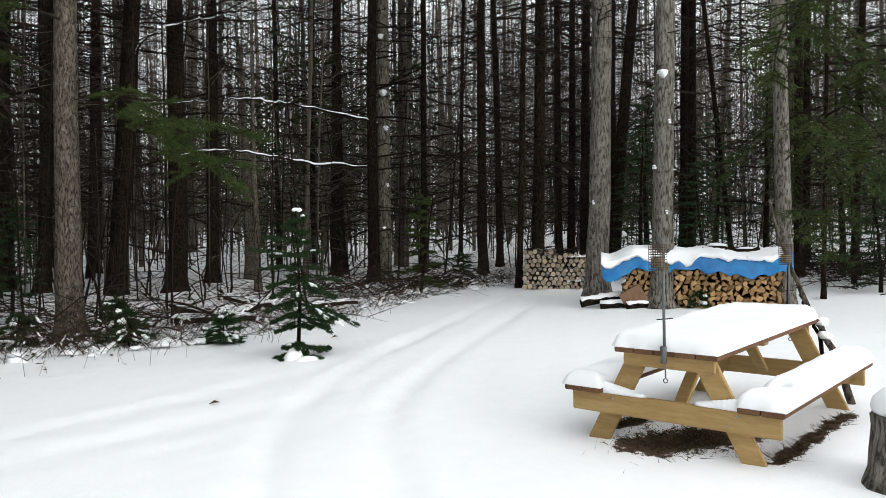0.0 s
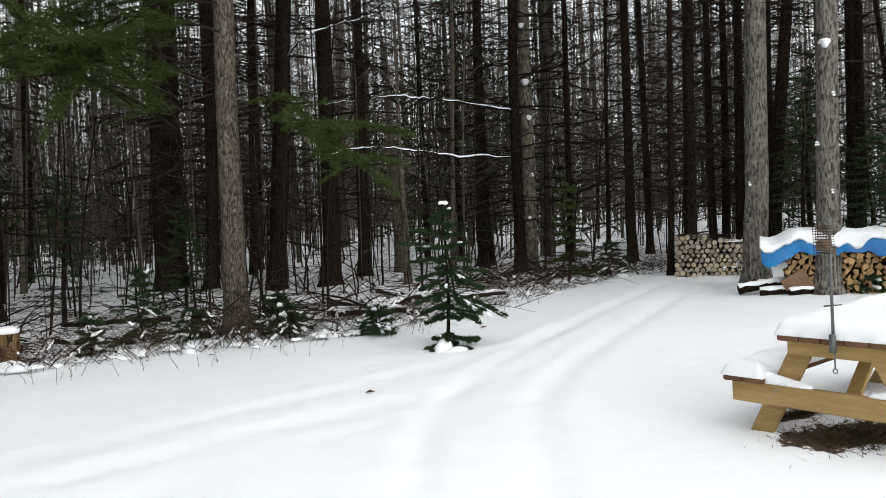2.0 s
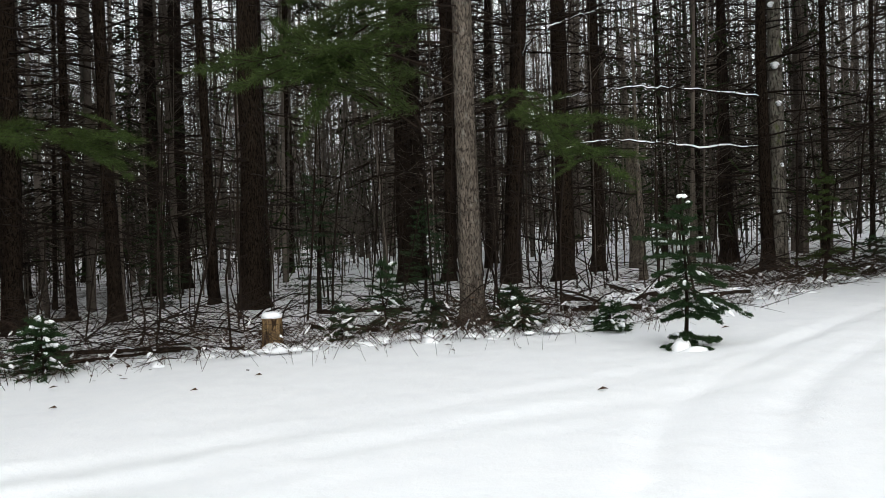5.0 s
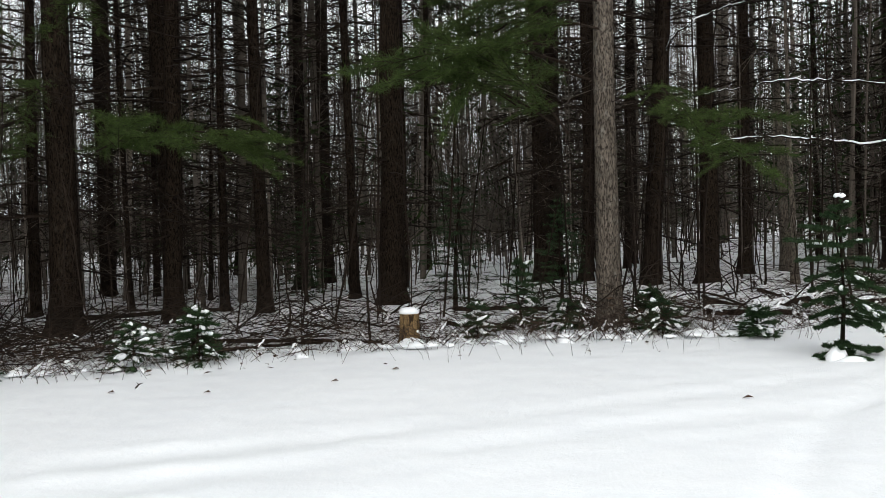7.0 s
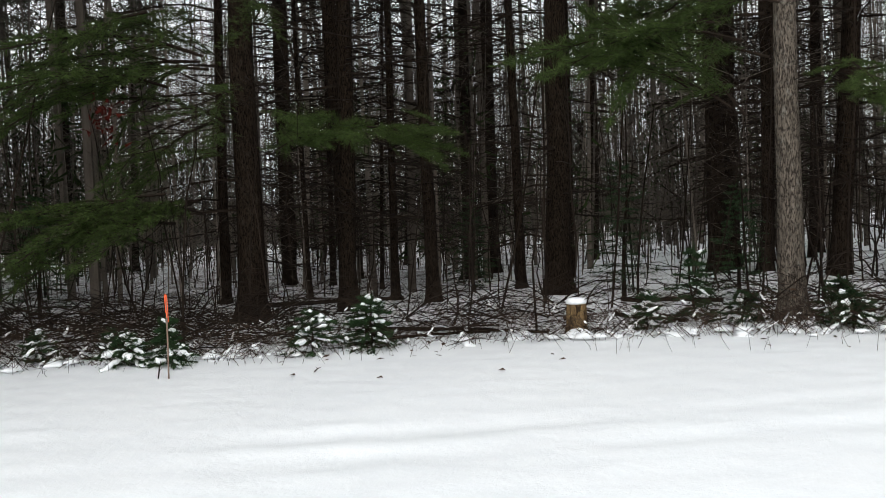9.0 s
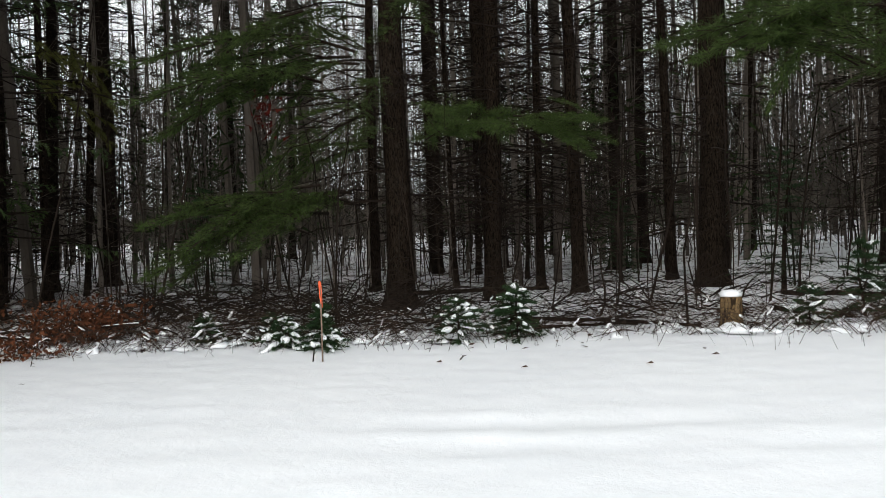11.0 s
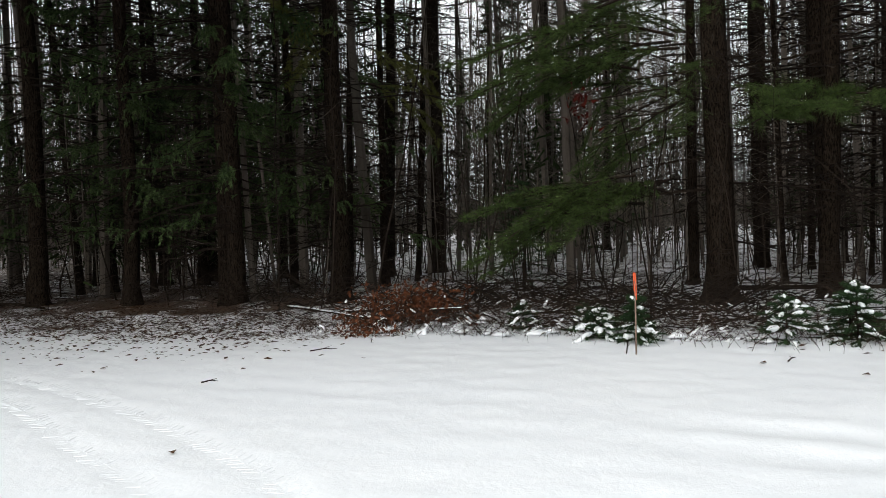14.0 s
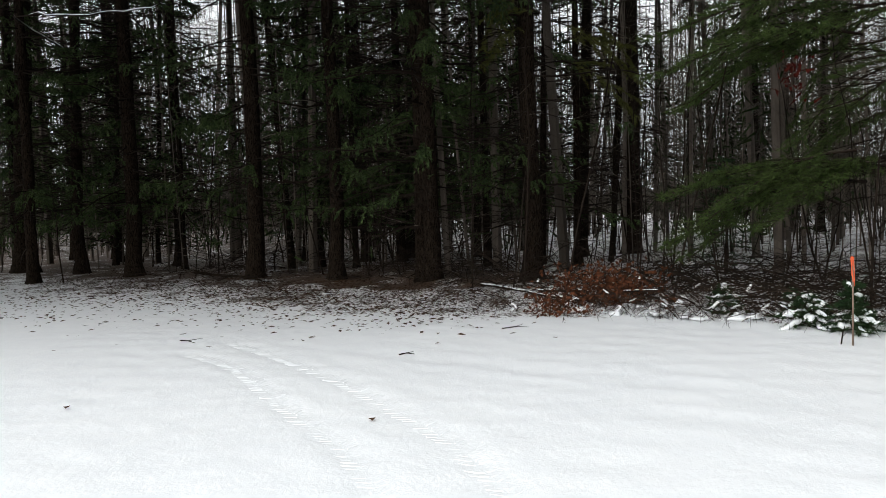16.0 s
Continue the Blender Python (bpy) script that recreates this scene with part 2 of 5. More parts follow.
# bare earth under the picnic table and along the drip line of its bench
BARE = (
    (0.33, ((2.73, 4.87), (2.97, 4.89), (3.18, 4.87))),
    (0.07, ((3.20, 4.25), (3.69, 4.58), (4.44, 5.08))),
    (0.1, ((2.74, 5.38), (3.05, 5.53))),
)


def along(x, y, line):
    """Distance to a smooth line over the ground."""
    pts = np.array(line, dtype=float)
    s = np.linspace(0, len(pts) - 1, 8 * len(pts))
    fine = np.stack([np.interp(s, range(len(pts)), pts[:, i]) for i in (0, 1)], 1)
    for _ in range(4):
        fine[1:-1] = 0.25 * fine[:-2] + 0.5 * fine[1:-1] + 0.25 * fine[2:]
    if np.size(x) < 400:
        a, d = fine[:-1], np.diff(fine, axis=0)
        px, py = np.reshape(x, (-1, 1)), np.reshape(y, (-1, 1))
        k = np.clip(((px - a[:, 0]) * d[:, 0] + (py - a[:, 1]) * d[:, 1]) / ((d * d).sum(1) + 1e-9), 0, 1)
        return np.hypot(px - a[:, 0] - k * d[:, 0], py - a[:, 1] - k * d[:, 1]).min(1).reshape(np.shape(x))
    best = np.full(np.shape(x), 1e9)
    for a, b in zip(fine[:-1], fine[1:]):
        d = b - a
        k = np.clip(((x - a[0]) * d[0] + (y - a[1]) * d[1]) / (d @ d + 1e-9), 0, 1)
        best = np.minimum(best, np.hypot(x - a[0] - k * d[0], y - a[1] - k * d[1]))
    return best


def land(x, y, tracks=True):
    x, y = np.asarray(x, dtype=float), np.asarray(y, dtype=float)
    z = rise(x, y) + 0.018 * wave(x, y, 3.5, 3) + 0.011 * wave(x, y, 0.9, 4) + 0.008 * wave(x, y, 0.42, 14) + 0.004 * wave(x, y, 0.23, 15)
    w = into_woods(x, y)
    z = z + 0.009 * np.clip((w + 3.5) / 3, 0, 1) * wave(x, y, 0.3, 16)
    w = np.clip(w, -1, 6)
    z = z + np.clip(w + 0.5, 0, 3) * 0.03 * (1 + wave(x, y, 2.2, 5)) 
    if tracks:
        for width, depth, line in TRACKS:
            d = along(x, y, line) + 0.05 * wave(x, y, 0.7, 31)
            deep = depth * (0.75 + 0.45 * wave(x, y, 1.3, 32))
            z = z - deep * np.exp(-(d / width) ** 4) + 0.4 * deep * np.exp(-((d - 1.75 * width) / (0.6 * width)) ** 2)
    return z


def lines(lo, hi, a, b, step):
    near = np.arange(a, b, step)
    left = a - np.cumsum(step * 1.22 ** np.arange(1, 40))
    right = b + np.cumsum(step * 1.22 ** np.arange(0, 40))
    return np.concatenate([left[left > lo][::-1], near, right[right < hi]])


gx, gy = np.meshgrid(lines(-300, 300, -17, 9, 0.11), lines(-300, 300, -2, 17, 0.11))
gzz = land(gx, gy)
rows_, cols_ = gx.shape
ground_form = Form()
idx = np.arange(rows_ * cols_).reshape(rows_, cols_)
ground_form.add(np.stack([gx.ravel(), gy.ravel(), gzz.ravel()], 1),
                np.stack([idx[:-1, :-1].ravel(), idx[:-1, 1:].ravel(), idx[1:, 1:].ravel(), idx[1:, :-1].ravel()], 1))
ground_mesh = ground_form.mesh("ground", GROUND)
w = into_woods(gx, gy).ravel()
edge_wave = 0.5 * wave(gx, gy, 1.6, 9).ravel()
cover = np.clip((w + edge_wave + 0.3) / 1.6, 0, 1) * (1.04 - 0.34 * np.clip((w - 0.8) / 2.2, 0, 1))
spruce_litter = np.clip((w + 2.6 + edge_wave) / 2.6, 0, 1) * np.clip((-9.0 - gx.ravel()) / 3.0, 0, 1) * 0.93
# litter thickened behind the left edge, its brown also standing in for deep shade
deep_shade = np.clip((-12.0 - gx.ravel()) / 4.0, 0, 1) * np.clip((w + edge_wave) / 2.0, 0, 1) * np.clip((9.0 - gy.ravel()) / 4.0, 0, 1)
cover = np.maximum(np.maximum(cover, spruce_litter), 1.32 * deep_shade)
for half, line in BARE:
    d = along(gx, gy, line).ravel()
    cover = np.maximum(cover, 1.55 * np.exp(-(d / half) ** 4))
attr = ground_mesh.attributes.new("woods", "FLOAT", "POINT")
attr.data.foreach_set("value", cover.astype(np.float32))
ground = tagged(new("ground", ground_mesh), "snow-covered ground with wheel tracks and a littered forest floor", "ground", kind="structure")


def height(x, y):
    return float(land(np.array([x]), np.array([y]))[0])


# ---- the woods ----
rng = np.random.default_rng(11)


def trunk_form(d, tall, lx, ly, seed, sides=12, lean_top=0.35):
    r = np.random.default_rng(seed)
    f = Form()
    h = np.concatenate([[-0.3, 0.0, 0.12, 0.35, 0.8], np.linspace(1.6, tall, 14)])
    flare = 1 + 0.55 * np.exp(-np.clip(h, 0, None) / 0.22)
    rad = d / 2 * flare * np.clip(1.0 - 0.72 * h / (tall * 1.08), 0.08, 1.1)
    bend = 0.012 * d / 0.3 * np.cumsum(r.standard_normal((len(h), 2)), axis=0)
    bend[:4] *= 0.2
    f.tube(np.stack([lx * h + bend[:, 0], ly * h + bend[:, 1], h], 1), rad, sides, True, 0.035, r)
    return f


def dead_branch(f, start, yaw, length, r0, droop, r, forks=4):
    k = np.linspace(0, 1, 5)
    side = 0.08 * length * r.standard_normal()
    out = np.stack([k * length, side * k * k, droop * length * k * k + 0.04 * length * np.sin(5 * k) * r.standard_normal()], 1)
    c, s = math.cos(yaw), math.sin(yaw)
    pts = np.stack([start[0] + c * out[:, 0] - s * out[:, 1], start[1] + s * out[:, 0] + c * out[:, 1], start[2] + out[:, 2]], 1)
    f.tube(pts, r0 * (1 - 0.8 * k), 3, False)
    for _ in range(forks):
        j = r.uniform(0.25, 0.95)
        p = np.array([np.interp(j, k, pts[:, i]) for i in range(3)])
        a = yaw + r.choice([-1, 1]) * r.uniform(0.4, 1.1)
        q = length * r.uniform(0.15, 0.4)
        tip = p + q * np.array([math.cos(a), math.sin(a), r.uniform(-0.45, 0.25)])
        mid = (p + tip) / 2 + 0.05 * q * r.standard_normal(3)
        f.tube([p, mid, tip], [r0 * 0.45, r0 * 0.3, r0 * 0.12], 3, False)
    return pts


def dead_limbs(seed, low, high, count, reach):
    r = np.random.default_rng(seed)
    f = Form()
    for _ in range(count):
        z = low + (high - low) * r.uniform() ** 0.85
        q = reach * r.uniform(0.25, 1.0)
        yaw = r.uniform(0, 6.28)
        pts = dead_branch(f, (0, 0, z), yaw, q, 0.005 + 0.009 * q * r.uniform(0.7, 1.2), r.uniform(-0.4, 0.12), r, 5)
        for _ in range(2):
            i = int(r.integers(1, 4))
            dead_branch(f, pts[i], yaw + r.choice([-1, 1]) * r.uniform(0.4, 0.9), q * r.uniform(0.25, 0.5), 0.0055, r.uniform(-0.4, 0.2), r, 3)
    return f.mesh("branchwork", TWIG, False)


BARE_LIMBS = [dead_limbs(40 + i, 0.9, 11.5, 96, 2.7) for i in range(6)]
SPARSE = [dead_limbs(60 + i, 2.5, 11.5, 34, 1.5) for i in range(4)]


def needles_on(f, pts, r, tuft, count, width, spread=0.9):
    """Tufts of needles along a twig."""
    pts = np.asarray(pts)
    k = r.uniform(0, len(pts) - 1.001, count)
    i = k.astype(int)
    t = (k - i)[:, None]
    b = pts[i] * (1 - t) + pts[i + 1] * t
    d = pts[i + 1] - pts[i]
    d /= np.linalg.norm(d, axis=1)[:, None] + 1e-9
    way = d + spread * r.standard_normal(b.shape)
    way /= np.linalg.norm(way, axis=1)[:, None]
    f.blades(b, b + way * tuft * r.uniform(0.6, 1.15, count)[:, None], np.full(count, width), r)


def crown_form(seed, low, high, wide, count, mat):
    """The high crown, set above the view to shade the wood: limbs' ends clothed with coarse tufts."""
    r = np.random.default_rng(seed)
    f = Form()
    for _ in range(count):
        z = r.uniform(low, high)
        reach = wide * (1.05 - 0.8 * (z - low) / (high - low)) * r.uniform(0.45, 1)
        a = r.uniform(0, 6.28)
        k = np.linspace(0.25, 1, 4)
        pts = np.stack([np.cos(a) * reach * k, np.sin(a) * reach * k, z - 0.12 * reach * k + 0.1 * r.standard_normal(4)], 1)
        needles_on(f, pts, r, 0.34, 60, 0.05, 1.2)
    return f.mesh("crown", mat, False)


CROWNS = [crown_form(80 + i, 8.2, 15.0, 2.9, 62, SPRUCE) for i in range(3)]

TREE_WORDS = {
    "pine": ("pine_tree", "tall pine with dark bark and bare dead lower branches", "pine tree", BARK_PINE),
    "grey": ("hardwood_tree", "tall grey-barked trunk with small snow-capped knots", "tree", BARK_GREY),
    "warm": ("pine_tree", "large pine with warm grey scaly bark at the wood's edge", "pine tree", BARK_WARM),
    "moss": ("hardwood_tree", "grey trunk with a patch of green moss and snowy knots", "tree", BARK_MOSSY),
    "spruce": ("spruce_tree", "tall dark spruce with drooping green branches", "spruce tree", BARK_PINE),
    "snag": ("dead_tree", "dead broken-off trunk with a splintered top", "dead tree", BARK_WARM),
}
seeds = iter(range(200, 900))


def tree(kind, x, y, d, lx=0.0, ly=0.0, tall=20.0):
    name, label, category, mat = TREE_WORDS[kind]
    seed = next(seeds)
    t = base(name, pose(x, y, height(x, y)), label, category, "trees of the wood")
    part("trunk", trunk_form(d, tall, lx, ly, seed), mat, t)
    spin = Matrix.Rotation(seed * 2.4, 4, "Z")
    size = 0.7 + 0.9 * min(d, 0.45)
    shear = Matrix(((1, 0, lx, 0), (0, 1, ly, 0), (0, 0, 1, 0), (0, 0, 0, 1)))
    if kind in ("pine", "spruce"):
        part("branchwork", BARE_LIMBS[seed % 6], None, t, at=shear @ spin @ Matrix.Diagonal((size, size, 1, 1)))
    elif kind in ("warm", "grey", "moss"):
        part("branchwork", SPARSE[seed % 4], None, t, at=shear @ spin @ Matrix.Diagonal((size, size, 1, 1)))
    if kind != "snag" and d > 0.15:
        part("crown", CROWNS[seed % 3], None, t, at=shear @ spin @ Matrix.Diagonal((1.15, 1.15, 1.2 + 0.08 * (seed % 3), 1)))
    return t


tree("grey", 6.23, 13.14, 0.4, 0.002, -0.001)
tree("grey", 6.49, 11.41, 0.34, 0.011, -0.007)
tree("moss", 3.42, 18.56, 0.34, -0.003, 0.001)
tree("pine", 3.16, 18.38, 0.26, 0.001, -0.0)
tree("grey", 8.31, 10.84, 0.25, -0.016, 0.012)
tree("pine", -1.11, 17.69, 0.4, 0.001, 0.0)
tree("pine", -0.42, 19.38, 0.29, 0.004, 0.0)
tree("pine", -2.26, 17.74, 0.35, 0.058, 0.007)
tree("warm", -2.0, 11.31, 0.33, -0.011, -0.002)
tree("snag", 0.47, 20.12, 0.27, -0.033, 0.001, 5.6)
tree("pine", 2.75, 20.87, 0.23, -0.009, 0.001)
tree("pine", 5.79, 18.4, 0.24, -0.003, 0.001)
tree("pine", 6.8, 20.17, 0.18, -0.027, 0.009)
tree("pine", 6.44, 16.6, 0.27, 0.011, -0.004)
tree("pine", 5.66, 15.6, 0.13, 0.015, -0.005)
tree("pine", 8.07, 19.23, 0.2, -0.009, 0.004)
tree("pine", 8.46, 19.42, 0.2, 0.005, -0.002)
tree("pine", 8.78, 17.66, 0.3, 0.072, -0.037)
tree("pine", 4.59, 19.6, 0.17, 0.004, -0.001)
tree("pine", 11.65, 14.75, 0.19, 0.002, -0.001)
tree("pine", 9.29, 11.18, 0.07, 0.006, -0.005)
tree("pine", 12.98, 14.69, 0.17, 0.021, -0.019)
tree("pine", -4.99, 20.36, 0.46, -0.003, -0.001)
tree("pine", -4.64, 22.83, 0.26, 0.001, 0.0)
tree("pine", -3.69, 24.84, 0.23, 0.009, 0.001)
tree("pine", 1.37, 24.14, 0.16, -0.014, 0.001)
tree("pine", 2.33, 23.95, 0.17, -0.004, 0.0)
tree("pine", 10.58, 15.48, 0.12, -0.09, 0.059)
tree("pine", 5.91, 20.83, 0.12, 0.013, -0.004)
tree("pine", 8.59, 18.85, 0.23, 0.0, -0.0)
tree("pine", -10.11, 12.07, 0.33, 0.008, 0.007)
tree("pine", -10.41, 13.95, 0.18, 0.003, 0.002)
tree("pine", -9.17, 13.56, 0.27, -0.014, -0.009)
tree("pine", -11.96, 19.57, 0.45, -0.006, -0.004)
tree("pine", -12.31, 21.56, 0.36, -0.003, -0.002)
tree("pine", -8.66, 16.38, 0.22, -0.016, -0.008)
tree("pine", -7.01, 14.86, 0.51, 0.006, 0.003)
tree("pine", -12.52, 29.68, 0.35, 0.016, 0.007)
tree("pine", -5.16, 19.82, 0.46, -0.018, -0.005)
tree("pine", -5.87, 23.82, 0.31, -0.016, -0.004)
tree("pine", -3.96, 19.15, 0.3, 0.023, 0.005)
tree("pine", -2.33, 17.86, 0.3, 0.063, 0.008)
tree("pine", 2.58, 20.63, 0.25, 0.005, -0.001)
tree("snag", 0.54, 17.31, 0.14, -0.021, 0.001, 5.6)
tree("pine", -3.64, 23.33, 0.2, 0.022, 0.003)
tree("pine", -19.83, 27.4, 0.22, 0.029, 0.021)
tree("pine", -12.7, 16.44, 0.1, 0.028, 0.021)
tree("pine", -10.59, 9.99, 0.49, 0.0, 0.0)
tree("pine", -13.98, 12.41, 0.23, 0.003, 0.003)
tree("pine", -10.71, 12.78, 0.37, -0.034, -0.029)
tree("pine", -13.3, 14.41, 0.13, -0.012, -0.011)
tree("pine", -17.85, 18.41, 0.35, -0.003, -0.003)
tree("pine", -10.67, 14.27, 0.15, 0.006, 0.004)
tree("pine", -12.21, 21.26, 0.34, 0.01, 0.006)
tree("pine", -27.54, 17.21, 0.29, 0.003, 0.005)
tree("pine", -32.18, 23.31, 0.36, 0.018, 0.025)
tree("pine", -11.13, 26.4, 0.31, 0.017, 0.007)
tree("pine", -15.06, 17.27, 0.16, 0.006, 0.005)
tree("pine", -3.83, 18.78, 0.22, 0.003, 0.001)
tree("pine", -8.38, 18.6, 0.11, -0.0, -0.0)
tree("spruce", -16.69, 5.16, 0.41, -0.001, -0.002)
tree("pine", -22.88, 8.61, 0.36, 0.016, 0.041)
tree("pine", -23.38, 10.43, 0.52, 0.005, 0.011)
tree("spruce", -17.19, 3.07, 0.37, -0.003, -0.017)
tree("pine", -22.19, 9.3, 0.13, 0.029, 0.067)
tree("spruce", -25.79, 3.92, 0.29, 0.003, 0.021)
tree("pine", -37.81, 19.89, 0.29, 0.014, 0.027)
tree("pine", -28.1, 17.64, 0.23, 0.006, 0.009)
tree("pine", -16.86, 17.51, 0.27, 0.002, 0.002)
tree("pine", -16.26, 19.99, 0.14, -0.027, -0.022)
tree("spruce", -27.52, -8.06, 0.64, -0.012, 0.04)
tree("spruce", -25.95, -6.01, 0.37, -0.008, 0.037)
tree("spruce", -23.41, -4.1, 0.43, 0.0, -0.001)
tree("spruce", -20.61, -0.77, 0.42, 0.0, -0.01)
tree("spruce", -23.69, 0.17, 0.23, 0.0, -0.057)
tree("spruce", -19.09, 1.15, 0.34, -0.0, -0.005)
tree("spruce", -25.52, 2.5, 0.32, -0.002, -0.016)
tree("spruce", -23.98, 3.39, 0.27, 0.001, 0.005)
tree("spruce", -17.51, 3.01, 0.4, -0.0, -0.002)
tree("pine", -18.93, 7.05, 0.19, 0.005, 0.013)
tree("pine", -20.21, 8.43, 0.12, 0.024, 0.055)
tree("spruce", -29.15, -5.68, 0.19, -0.009, 0.047)
tree("spruce", -29.77, -4.4, 0.16, -0.008, 0.056)
tree("spruce", -23.61, 1.0, 0.2, -0.0, -0.012)
tree("spruce", -27.27, 0.61, 0.15, 0.001, 0.03)
tree("pine", -20.37, 6.58, 0.18, 0.012, 0.035)
# a second rank of spruces behind the first, and unseen ones added to shade the clearing
for x, y, d in ((-27.5, -3.4, 0.3), (-28.2, 1.6, 0.3), (-25.2, 6.0, 0.24), (-31.5, -6.0, 0.3), (-30.0, -9.0, 0.32), (-21.5, 5.4, 0.2),
                (-28.5, 8.5, 0.25), (-22.4, 1.9, 0.16), (-25.5, -3.0, 0.16), (-23.2, -6.6, 0.3), (-18.8, -9.0, 0.36), (-20.5, -11.5, 0.34), (-16.8, -12.5, 0.36), (-22.0, -9.6, 0.3), (-13.6, -14.0, 0.36),
                (-24.6, -8.2, 0.28), (-26.4, -10.6, 0.3), (-28.6, -12.0, 0.3), (-25.0, -12.6, 0.28), (-32.5, -9.6, 0.3), (-34.0, -6.6, 0.28), (-35.0, -8.4, 0.26)):
    tree("spruce", x, y, d)
# pines that crowd in behind the firewood
for x, y, d in ((12.2, 12.6, 0.16), (13.6, 11.6, 0.2), (10.4, 16.9, 0.2), (14.6, 13.6, 0.24), (11.2, 18.6, 0.26), (13.0, 16.2, 0.18), (16.2, 12.4, 0.26), (9.6, 19.4, 0.22), (15.4, 16.0, 0.22)):
    tree("pine", x, y, d)


# ---- the deep woods, too many to count ----
def spikes(f, x, y, z, r, count, reach, width, rise_=0.3):
    """Bare twigs far off: long thin spikes standing out from a stem."""
    a = r.uniform(0, 6.28, count)
    q = reach * r.uniform(0.3, 1.0, count)
    b = np.stack([np.full(count, x), np.full(count, y), z], 1)
    tip = b + np.stack([np.cos(a) * q, np.sin(a) * q, q * r.normal(rise_, 0.35, count)], 1)
    f.blades(b, tip, np.full(count, width), r)
    for k in (0.45, 0.7):
        b2 = b + (tip - b) * k
        a2 = a + r.choice([-0.7, 0.7], count)
        f.blades(b2, b2 + 0.4 * np.stack([np.cos(a2) * q, np.sin(a2) * q, q * r.normal(rise_, 0.4, count)], 1), np.full(count, width * 0.6), r)


def deep_woods():
    r = np.random.default_rng(5)
    trunks, twigs, green = Form(), Form(), Form()
    placed = 0
    while placed < 3700:
        a = radians(r.uniform(-62, 128))
        dist = 17 + 80 * r.uniform() ** 0.8
        x, y = -math.sin(a) * dist, math.cos(a) * dist
        if into_woods(np.array([x]), np.array([y]))[0] < 4:
            continue
        placed += 1
        d = r.choice([0.035, 0.05, 0.08, 0.14, 0.25], p=[0.34, 0.28, 0.19, 0.12, 0.07])
        tall = 11 + 26 * d + r.uniform(0, 9)
        lx, ly = r.normal(0, 0.03, 2)
        z = float(rise(x, y)) - 0.1
        h = np.linspace(0, tall, 5)
        bend = np.cumsum(r.normal(0, 0.07, (5, 2)), axis=0)
        trunks.tube(np.stack([x + lx * h + bend[:, 0], y + ly * h + bend[:, 1], z + h], 1), d / 2 * (1 - 0.75 * h / tall), 4, False)
        k = 84
        zz = z + r.uniform(0.6, min(tall, 19), k)
        spikes(twigs, x, y, zz, r, k, 2.2, 0.010 + 0.0004 * dist)
        if r.uniform() < 0.17:
            k = 220
            q = r.uniform(1.0, 7, k)
            a = r.uniform(0, 6.28, k)
            w = r.uniform(0.2, 1.0, k) * (1.7 - 0.16 * q)
            b = np.stack([x + np.cos(a) * w, y + np.sin(a) * w, z + q - 0.25 * w], 1)
            green.blades(b, b + r.normal(0, 0.22, (k, 3)) + np.stack([np.cos(a), np.sin(a), -0.4 + 0 * a], 1) * 0.2, np.full(k, 0.07), r)
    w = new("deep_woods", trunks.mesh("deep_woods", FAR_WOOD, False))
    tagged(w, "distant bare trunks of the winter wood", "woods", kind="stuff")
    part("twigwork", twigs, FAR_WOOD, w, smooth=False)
    part("foliage", green, SPRUCE, w, smooth=False)
    # needle clumps added just above the view, to block sky light from the wood
    shade_roof = Form()
    for _ in range(7000):
        a, dist = radians(r.uniform(-80, 150)), 8 + 52 * r.uniform() ** 0.75
        x, y = -math.sin(a) * dist, math.cos(a) * dist
        w_ = into_woods(np.array([x]), np.array([y]))[0]
        if w_ < -0.5 or (w_ > 8 and x > -12):
            continue
        b = np.array([x, y, rise(x, y) + 4.0 + 0.36 * dist + r.uniform(0, 5.5)]) + r.normal(0, 1, (22, 3)) * (0.7, 0.7, 0.3)
        shade_roof.blades(b, b + r.normal(0, 0.4, (22, 3)), np.full(22, 0.16), r)
    # lower unseen clumps, added over the left edge to shade its snow
    for _ in range(5600):
        x, y = r.uniform(-30, -9.5), r.uniform(-17, 3.5)
        w_ = into_woods(np.array([x]), np.array([y]))[0]
        if -7.0 < w_ < 7:
            b = np.array([x, y, 3.4 + 0.30 * math.hypot(x, y) + r.uniform(0, 4)]) + r.normal(0, 1, (22, 3)) * (0.7, 0.7, 0.3)
            shade_roof.blades(b, b + r.normal(0, 0.4, (22, 3)), np.full(22, 0.18), r)
    part("crown", shade_roof, SPRUCE, w, "unseen evergreen canopy added overhead to shade the wood", False)


deep_woods()


